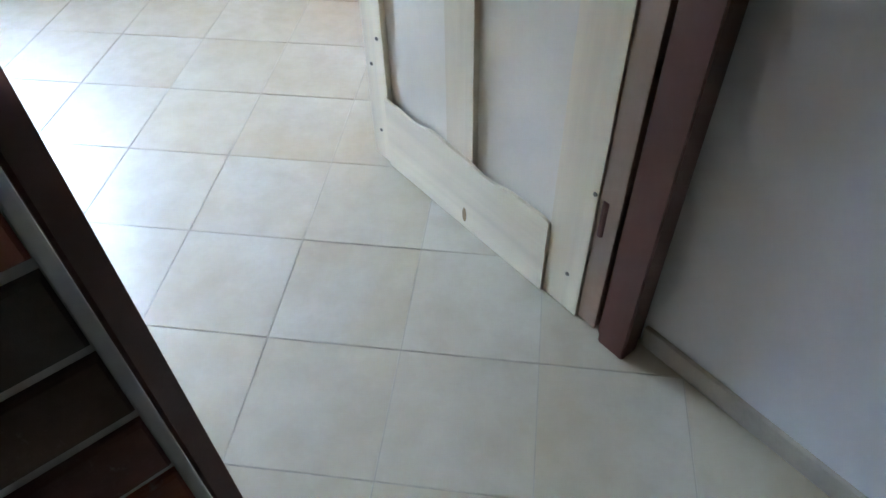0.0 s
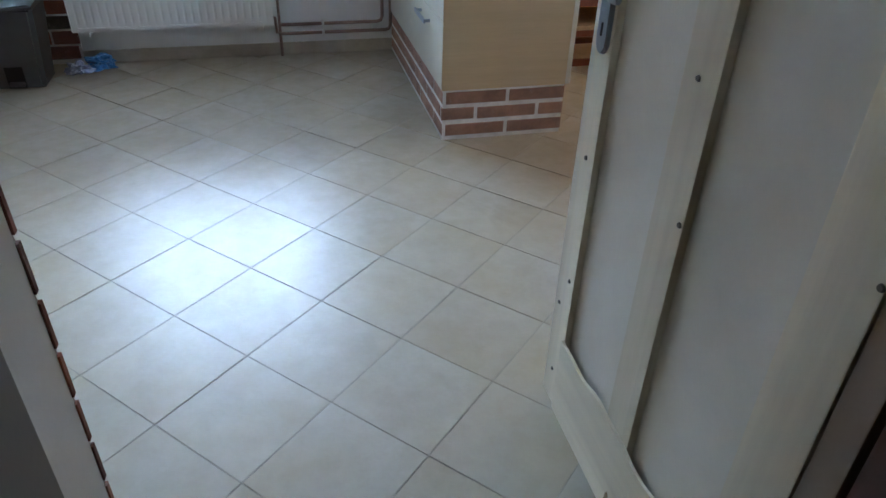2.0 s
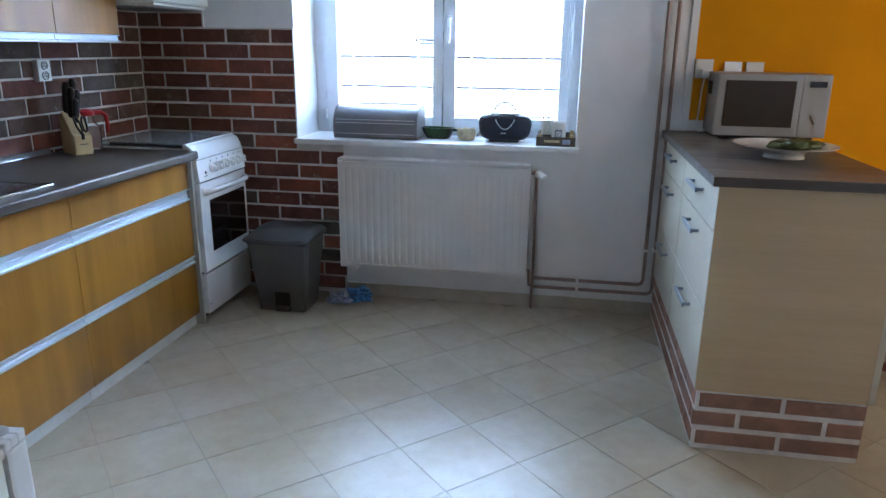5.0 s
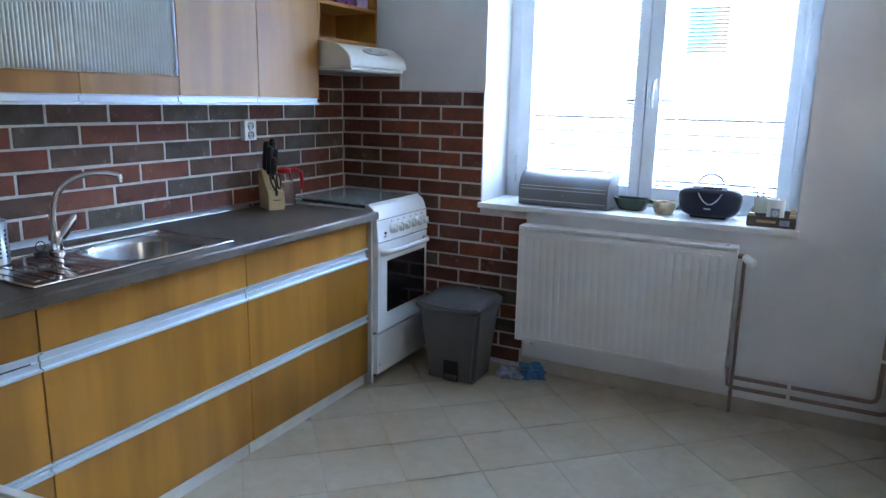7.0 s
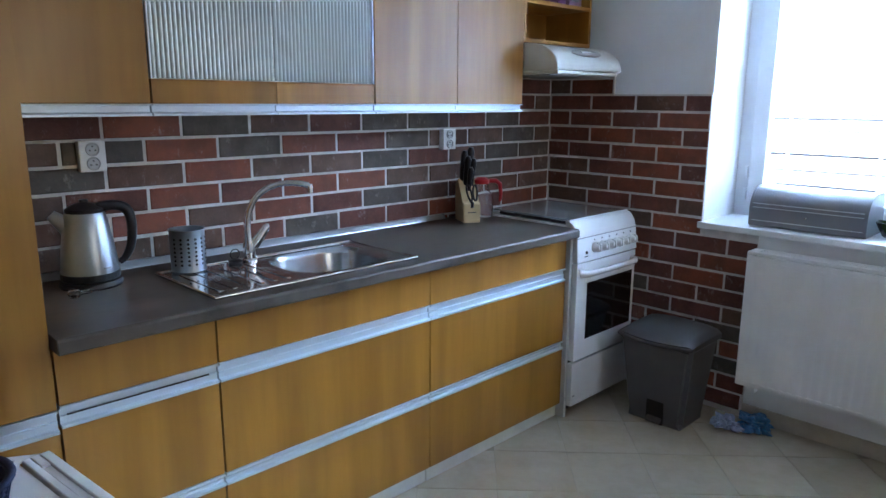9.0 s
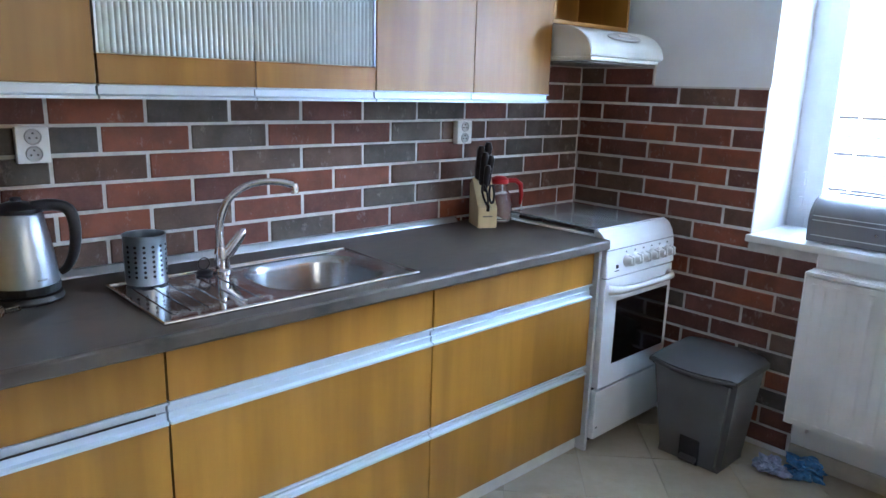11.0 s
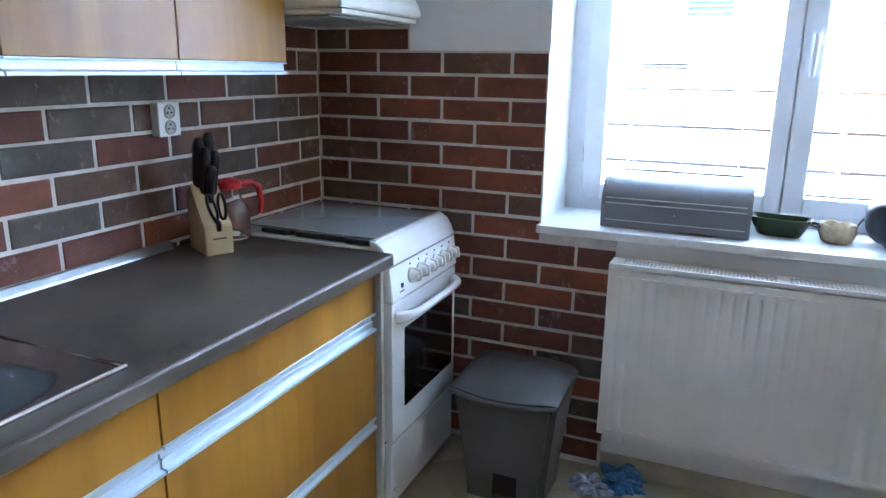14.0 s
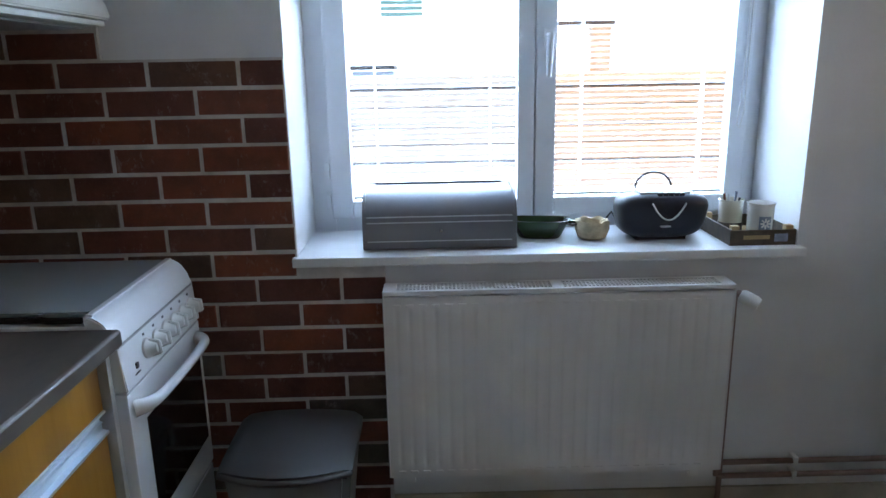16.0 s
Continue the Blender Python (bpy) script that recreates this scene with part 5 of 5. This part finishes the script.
smooth(part("scissors", turned(own, M), BLACK, kn, "black-handled scissors"), 60)

jug = thing("jug", (0.085, 3.345, WT), "clear glass jug with a red lid and handle", "jug")
jx, jy = 0.088, 3.346
smooth(part("vessel", lathe([(0, 0.003), (0.050, 0), (0.056, 0.008), (0.057, 0.085), (0.050, 0.112), (0.034, 0.130), (0.031, 0.145), (0.033, 0.165), (0.030, 0.165), (0.028, 0.145), (0.031, 0.129), (0.047, 0.110), (0.054, 0.084), (0.053, 0.011), (0, 0.007)], jx, jy, WT, 32), bpy.data.materials["tumbler_glass"], jug))
smooth(part("lid", lathe([(0, 0.16), (0.036, 0.16), (0.037, 0.178), (0.02, 0.19), (0, 0.192)], jx, jy, WT, 24), RED, jug, "red plastic lid"))
smooth(part("handle", tube([(jx + 0.02, jy + 0.025, WT + 0.172), (jx + 0.035, jy + 0.06, WT + 0.172), (jx + 0.042, jy + 0.085, WT + 0.155), (jx + 0.044, jy + 0.092, WT + 0.11), (jx + 0.042, jy + 0.088, WT + 0.07)], [0.011, 0.011, 0.011, 0.009, 0.006], 10), RED, jug, "red plastic handle"))

# sockets over the worktop
for y0, y1, z0, z1 in ((1.584, 1.662, 1.218, 1.312), (3.145, 3.225, 1.219, 1.312)):
    s = thing("wall_socket", (0.02, (y0 + y1) / 2, (z0 + z1) / 2), "white double wall socket on the brick facing", "socket", "sockets over the worktop")
    pl = part("plate", box(0.001, 0.03, y0, y1, z0, z1, 0.004), WHITE_PL, s)
    for zc in ((z0 + z1) / 2 - 0.022, (z0 + z1) / 2 + 0.022):
        own = turned(lathe([(0, 0), (0.0175, 0), (0.019, 0.004), (0.020, 0.0), (0.021, 0.0)], 0, 0, 0, 22), Matrix.Translation((0.0302, (y0 + y1) / 2, zc)) @ pose(0, 0, 0, 0, 90))
        # grey colour imitates the shade inside the sunken socket wells
        w = part("well", own, PALE_GREY, pl)
        bm = bmesh.new()
        for dy, dz in ((-0.008, -0.003), (0.008, -0.003), (0, 0.009)):
            box(0.0305, 0.0335, (y0 + y1) / 2 + dy - 0.002, (y0 + y1) / 2 + dy + 0.002, zc + dz - 0.002, zc + dz + 0.002, bm=bm)
        part("pin_holes", bm, BLACK, pl)

# ---- island ----
isl = thing("island_cabinet", (3.15, 3.3, 0), "beige drawer cabinet raised on a brick plinth", "kitchen cabinet")
IX0, IX1, IY0, IY1 = 2.862, 3.446, 2.662, 3.985
part("body", box(IX0 + 0.02, IX1 - 0.018, IY0 + 0.017, IY1, 0.233, 0.963), BIRCH, isl)
part("end_panel", box(IX0 + 0.002, IX1 - 0.012, IY0, IY0 + 0.0165, 0.232, 0.964, 0.001), BIRCH_END, isl, "beige wood-grain end panel")
part("back_panel", box(IX1 - 0.0175, IX1 + 0.004, IY0 - 0.001, IY1, 0.233, 0.964, 0.001), WHITE_FRONT, isl, "pale edge panel")
for y0, y1 in ((IY0 + 0.002, 3.345), (3.349, IY1 - 0.002)):
    for z0, z1 in ((0.236, 0.519), (0.523, 0.806), (0.810, 0.960)):
        d = part("drawer_front", box(IX0, IX0 + 0.019, y0, y1, z0, z1, 0.002), WHITE_FRONT, isl)
        zc = z1 - 0.055
        yc = (y0 + y1) / 2
        bm = box(IX0 - 0.032, IX0 - 0.023, yc - 0.105, yc + 0.105, zc - 0.009, zc + 0.009, 0.003)
        for yy in (yc - 0.095, yc + 0.085):
            box(IX0 - 0.024, IX0, yy, yy + 0.010, zc - 0.006, zc + 0.006, bm=bm)
        part("handle", bm, HANDLE, d, "flat metal bow handle")
itop = thing("island_worktop", (3.16, 3.35, 0.965), "dark brown laminate worktop on the island", "worktop")
part("slab", box(IX0 - 0.021, IX1 - 0.003, IY0 - 0.017, IY1 + 0.004, 0.965, 0.998, 0.002), WORKTOP_I, itop)
part("edge_band", box(IX0 - 0.022, IX1 - 0.003, IY0 - 0.0185, IY0 - 0.0172, 0.966, 0.997), WORKTOP_I, itop)
part("edge_band", box(IX0 - 0.0225, IX0 - 0.0212, IY0 - 0.0165, IY1 + 0.003, 0.966, 0.997), WORKTOP_I, itop)
core = thing("brick_plinth", (3.15, 3.3, 0), "plinth of pale red brick slips with white joints", "plinth")
part("core", box(IX0 + 0.010, IX1 - 0.017, IY0 + 0.008, IY1, 0.0, 0.231), plain("white_joint", (0.82, 0.78, 0.74), 0.9, vary=0.1, scale=20), core)

mw = thing("microwave", (3.265, 3.84, 0.998), "silver-grey microwave oven with a dark door window", "microwave")
MM = Matrix.Translation((3.265, 3.845, 0.9985)) @ pose(0, 0, 0, 0, 0, -1.5)
part("casing", turned(box(-0.239, 0.239, -0.135, 0.135, 0.014, 0.292, 0.008), MM), MWBODY, mw)
mwd = part("door", turned(box(-0.237, 0.118, -0.152, -0.136, 0.016, 0.290, 0.005), MM), MWBODY, mw)
part("door_window", turned(box(-0.203, 0.092, -0.1545, -0.1515, 0.058, 0.262, 0.001), MM), MWGL, mwd)
cp = part("control_panel", turned(box(0.120, 0.237, -0.151, -0.136, 0.016, 0.290, 0.005), MM), MWBODY, mw)
part("display", turned(box(0.146, 0.217, -0.1535, -0.1505, 0.236, 0.262, 0.001), MM), BLACKGL, cp)
part("dial", turned(box(-0.004, 0.004, -0.1585, -0.1505, -0.020, 0.020, 0.002), MM @ Matrix.Translation((0.180, 0, 0.096)) @ pose(0, 0, 0, 0, -32, 0)), GREY_TRIM, cp, "grey slanted dial grip")
for dx in (-0.2, 0.17):
    for dy in (-0.11, 0.08):
        part("foot", turned(box(dx, dx + 0.03, dy, dy + 0.03, 0.0, 0.0138, 0.002), MM), BLACK, mw)
for k in range(9):
    part("side_slot", turned(box(-0.2402, -0.2385, -0.02 + 0.013 * k, -0.014 + 0.013 * k, 0.19, 0.25), MM), BLACK, mw)
PX, PY = 3.185, 3.155
plate_ = thing("cake_stand", (PX, PY, 0.998), "white footed porcelain plate with green fruit on it", "plate")
smooth(part("dish", lathe([(0, 0.001), (0.075, 0.0), (0.07, 0.012), (0.075, 0.02), (0.145, 0.034), (0.184, 0.046), (0.186, 0.050), (0.14, 0.040), (0.06, 0.028), (0, 0.028)], PX, PY, 0.9985, 40), PLATEW, plate_))
for k, (dx, dy, r, m) in enumerate(((0.03, -0.02, 0.034, FRUIT_D), (0.085, 0.0, 0.033, FRUIT_G), (0.0, 0.03, 0.03, FRUIT_D), (0.06, 0.05, 0.033, FRUIT_D), (-0.035, -0.01, 0.024, FRUIT_G), (0.115, 0.04, 0.026, FRUIT_D))):
    own = crumpled(0, 0, 5, r * 1.35, r, r * 0.55, 5.0 + k, 0.3)
    turned(own, Matrix.Translation((PX + dx, PY + dy, 1.027 + r * 0.55 - 5 + 0.002)))
    smooth(whole("fruit", own, m, "dark green fruit lying on the footed plate" if m is FRUIT_D else "yellow-green fruit lying on the footed plate", "fruit", group="fruit on the plate"), 80)
whole("trim", box(2.961, 3.46, 3.9895, 4.001, 0.9985, 1.052, 0.002), PLASTER, "white splash strip behind the island worktop", "wall trim", "structure")
ws = thing("wall_socket", (3.0, 3.99, 1.30), "white double socket with a plug on the orange wall", "socket")
sp_ = part("plate", box(2.965, 3.045, 3.972, 3.9995, 1.255, 1.345, 0.004), WHITE_PL, ws)
part("plug", box(2.99, 3.025, 3.935, 3.973, 1.265, 1.30, 0.006), WHITE_PL, sp_)
part("cord", tube([(3.007, 3.95, 1.268), (3.0, 3.955, 1.2), (2.995, 3.95, 1.08), (2.99, 3.955, 1.02), (3.0, 3.95, 1.004), (3.03, 3.955, 1.004)], 0.004, 8), WHITE_PL, sp_)
for x in (3.10, 3.20):
    part("plate", box(x, x + 0.08, 3.985, 3.9995, 1.255, 1.335, 0.004), WHITE_PL, thing("light_switch", (x + 0.04, 3.99, 1.25), "white switch plate on the orange wall", "switch", "switches on the orange wall"))

# dining chair behind the island
chair = thing("dining_chair", (3.93, 3.52, 0), "red-brown wooden chair with a sand-coloured seat cushion", "chair")
cx, cy = 3.93, 3.52
for dx in (-0.225, 0.225):
    for dy in (-0.19, 0.19):
        part("leg", prism([(cx + dx - 0.017, 0), (cx + dx + 0.017, 0), (cx + dx + 0.021, 0.40), (cx + dx - 0.021, 0.40)], "y", cy + dy - 0.019, cy + dy + 0.019, 0.003), MAHOG, chair)
part("seat_frame", box(cx - 0.25, cx + 0.25, cy - 0.22, cy + 0.22, 0.395, 0.445, 0.005), MAHOG, chair)
part("seat_cushion", box(cx - 0.245, cx + 0.245, cy - 0.215, cy + 0.215, 0.446, 0.505, 0.026, seg=4), CUSH, chair, "sand-coloured padded cushion")
for dy in (-0.19, 0.19):
    for z0, z1 in ((0.235, 0.268), (0.075, 0.11)):
        part("stretcher", box(cx - 0.205, cx + 0.205, cy + dy - 0.012, cy + dy + 0.012, z0, z1, 0.003), MAHOG, chair)
part("shelf_board", box(cx - 0.20, cx + 0.20, cy - 0.205, cy + 0.175, 0.269, 0.290, 0.003), CUSH, chair)

# ---- fridge by the door ----
QX0, QX1, QY0, QY1, QZ = 0.750, 1.400, 0.74, 1.313, 0.700
fridge = thing("fridge", (QX1, QY1, 0), "white under-counter fridge with a grip groove in its door", "fridge")
part("body", box(QX0 + 0.003, QX1 - 0.003, QY0, QY1 - 0.064, 0.03, QZ - 0.030, 0.006), WHITE_PL, fridge)
part("foot_plinth", box(QX0 + 0.02, QX1 - 0.02, QY0 + 0.02, QY1 - 0.09, 0.0, 0.0305), BLACK, fridge)
part("top_panel", box(QX0, QX1, QY0, QY1 - 0.060, QZ - 0.029, QZ - 0.008, 0.006), WHITE_PL, fridge)
fd = part("door", box(QX0, QX1, QY1 - 0.056, QY1, 0.06, QZ - 0.022, 0.008), WHITE_PL, fridge)
bm = bmesh.new()
for q in ((QX0, QX1, QY1 - 0.022, QY1, 0.0), (QX0, QX1, QY1 - 0.056, QY1 - 0.040, -0.002), (QX1 - 0.17, QX1, QY1 - 0.040, QY1 - 0.022, -0.001), (QX0, QX0 + 0.06, QY1 - 0.040, QY1 - 0.022, -0.001), (QX0 + 0.06, QX1 - 0.17, QY1 - 0.040, QY1 - 0.022, -0.005)):
    box(q[0], q[1], q[2], q[3], QZ - 0.0215, QZ + q[4], 0.005, bm=bm, seg=3)
part("top_edge", bm, WHITE_PL, fd, "door top with a grip groove")
smooth(part("hinge_cap", lathe([(0, 0), (0.017, 0), (0.016, 0.007), (0.009, 0.011), (0, 0.011)], QX1 - 0.035, QY1 - 0.024, QZ - 0.001, 18), PALE_GREY, fridge))
leaflet = thing("leaflet", (QX1, QY1, QZ - 0.0078), "white printed leaflet lying over the edge of the fridge", "paper")
part("sheet", prism([(QX0 - 0.0015, QY1 - 0.004), (QX0 + 0.004, QY1 - 0.0605), (QX0 + 0.16, QY1 - 0.18), (QX0 + 0.08, QY1 - 0.30), (0.695, 1.236)], "z", QZ - 0.0078, QZ - 0.0062), PLATEW, leaflet)
part("print_bar", turned(box(-0.010, 0.010, -0.002, 0.002, 0, 0.0004), Matrix.Translation((QX0 - 0.012, QY1 - 0.07, QZ - 0.0061)) @ pose(0, 0, 0, 0, 0, -35)), PRINT, leaflet)
basket = thing("storage_basket", (QX1, QY1, QZ), "round navy blue woven basket standing on the fridge", "basket")
BX, BY, BR, BZ = 0.852, 1.104, 0.098, QZ - 0.0055
smooth(part("wall", lathe([(0, 0), (BR - 0.022, 0), (BR - 0.018, 0.004), (BR - 0.006, 0.054), (BR - 0.011, 0.054), (BR - 0.022, 0.008), (0, 0.006)], BX, BY, BZ, 36), NAVY, basket), 50)
for k in range(5):
    r = BR - 0.016 + 0.0026 * k
    smooth(part("band", tube([(BX + r * math.cos(a), BY + r * math.sin(a), BZ + 0.008 + 0.010 * k) for a in [2 * math.pi * i / 36 for i in range(37)]], 0.0045, 6), NAVY, basket), 60)
for k in range(28):
    a = 2 * math.pi * k / 28
    part("stake", tube([(BX + (BR - 0.015) * math.cos(a), BY + (BR - 0.015) * math.sin(a), BZ + 0.002), (BX + (BR - 0.002) * math.cos(a), BY + (BR - 0.002) * math.sin(a), BZ + 0.054)], 0.0042, 6), NAVY, basket)
smooth(part("rim", tube([(BX + BR * math.cos(a), BY + BR * math.sin(a), BZ + 0.056) for a in [2 * math.pi * i / 36 for i in range(37)]], 0.0075, 8), NAVY, basket, "thick rolled rim"), 60)
for ob in (fridge, leaflet, basket):
    ob.rotation_euler.z = radians(6.45)

# ---- bricks ----
def slab(w, h, d, r=0.003):
    own = box(-w / 2, w / 2, 0, d, -h / 2, h / 2)
    bmesh.ops.bevel(own, geom=[e for e in own.edges if max(v.co.y for v in e.verts) < d * 0.5], offset=r, segments=1, affect="EDGES")
    me = bpy.data.meshes.new("brick")
    own.to_mesh(me)
    own.free()
    return me


brick_cache = {}


def lay(parent, material, spans, start, pitch, gap, z_top, course, height, count, place, depth=0.012, tones=()):
    """Courses of bricks in running bond. spans gives the run for a course's height; place turns (along, z)
    into a pose; tones names the colour of each brick, course by course. A dict of materials is drawn from by those names."""
    for c in range(count):
        z = z_top - course * (c + 0.5)
        for lo, hi in spans(z):
            s = start + (pitch / 2 if c % 2 else 0)
            k = math.floor((lo - s) / pitch)
            a = s + k * pitch
            while a < hi:
                x0, x1 = max(a + gap / 2, lo), min(a + pitch - gap / 2, hi)
                if x1 - x0 > 0.02:
                    w = round(x1 - x0, 3)
                    skin = material
                    if isinstance(material, dict):
                        row, at = tones[c] if c < len(tones) else "", round((a - s) / pitch) + 2
                        skin = material[row[at] if 0 <= at < len(row) else random.choice("RRrrrBG")]
                    key = (w, height, depth, skin.name)
                    if key not in brick_cache:
                        brick_cache[key] = slab(w, height, depth)
                        brick_cache[key].materials.append(skin)
                    ob = new("brick", brick_cache[key])
                    ob.parent = parent
                    ob.matrix_parent_inverse = Matrix.Translation(parent.location).inverted()
                    jit = random.uniform(-0.0012, 0.0012)
                    ob.matrix_basis = place((x0 + x1) / 2, z + jit, random.uniform(-0.0008, 0.0012)) @ pose(0, 0, 0, 0, random.uniform(-0.25, 0.25), 0)
                a += pitch


COURSE = 0.0805
# window wall: faces look towards -y
# tones shifted from grey to brown and red for the light on this wall
lay(facing, BRICK_TONES, lambda z: [(0.0, 0.388)] if z > 1.48 else ([(0.0, 0.895)] if z > 0.87 else [(0.0, 1.16)]), 0.386, 0.2555, 0.0095, 1.474 + COURSE, COURSE, 0.0708, 19,
    lambda a, z, j: pose(a, 3.986 + j, z), 0.012,
    ("Brrrr", "rrBrr", "rrrRr", "rRRrr", "rrRRr", "BrRrr", "rBRRr", "BrrBr", "rrBRR", "rRrrr", "rrRrR", "rRrRr"))
# wall behind the units: faces look towards +x
lay(facing, BRICK_TONES, lambda z: [(3.41, 3.984)] if z > 1.41 else ([(1.32, 3.984)] if z > 0.85 else [(3.41, 3.984)]), 1.666, 0.2575, 0.0095, 1.474 + COURSE, COURSE, 0.0708, 10,
    lambda a, z, j: pose(0.0 + j, a, z, 0, 0, 90), 0.012,
    ("rrrrrrrrBBr", "rrrrrrrrrrB", "rrRGBrGGrGr", "BGRGRrGBBGB", "GGBRBBGrBGG", "BrRrRRBBGrB", "rBRBRrGBrBB", "BBBrGrrRrRR"))
# hall side of the door wall
lay(facing_hall, BRICK_TONES, lambda z: [(0.32, 1.950)], 1.72, 0.2575, 0.012, 1.40, COURSE, 0.068, 17, lambda a, z, j: pose(a, 0.098 + j, z), 0.012)
# kitchen side of the door wall
lay(facing_south, BRICK_TONES, lambda z: [(1.0, 1.893)], 1.70, 0.2575, 0.012, 1.379, COURSE, 0.068, 17, lambda a, z, j: pose(a, 0.6005 + j, z, 0, 0, 180), 0.012)
# island plinth: end and long side
lay(core, BRICK_P, lambda z: [(IX0 + 0.006, IX1 - 0.013)], 3.166, 0.288, 0.015, 0.231, 0.0735, 0.0555, 3, lambda a, z, j: pose(a, IY0 + 0.0055 + j * 0.3, z), 0.010)
lay(core, BRICK_P, lambda z: [(IY0 + 0.014, IY1)], 2.85, 0.288, 0.015, 0.231, 0.0735, 0.0555, 3, lambda a, z, j: pose(IX0 + 0.0072 + j * 0.3, a, z, 0, 0, -90), 0.010)

# ---- floor tiles ----
P = 0.3022
tile_bm = box(-P / 2 + 0.0011, P / 2 - 0.0011, -P / 2 + 0.0011, P / 2 - 0.0011, -0.006, 0.0)
bmesh.ops.bevel(tile_bm, geom=[e for e in tile_bm.edges if min(v.co.z for v in e.verts) > -0.001], offset=0.0010, segments=2, affect="EDGES")
tile_me = bpy.data.meshes.new("tile")
tile_bm.to_mesh(tile_me)
tile_bm.free()
tile_me.materials.append(TILE)
TC, TS = math.cos(radians(43.4)), math.sin(radians(43.4))
for i in range(-30, 31):
    for j in range(-30, 31):
        u, w = (i + 0.5) * P, (j + 0.5) * P
        x, y = 2.2536 + u * TC - w * TS, 2.0187 + u * TS + w * TC
        if not (0.35 < x < 4.8 and -1.2 < y < 4.15) or (y < 0.0 and not 0.4 < x < 3.0):
            continue
        if x < 0.45 and y < 3.3:
            continue
        t = new("tile", tile_me)
        t.parent = floor
        t.matrix_basis = pose(x, y, random.uniform(-0.0005, 0.0004), 0, 0, 43.4 + 90 * random.randint(0, 3))
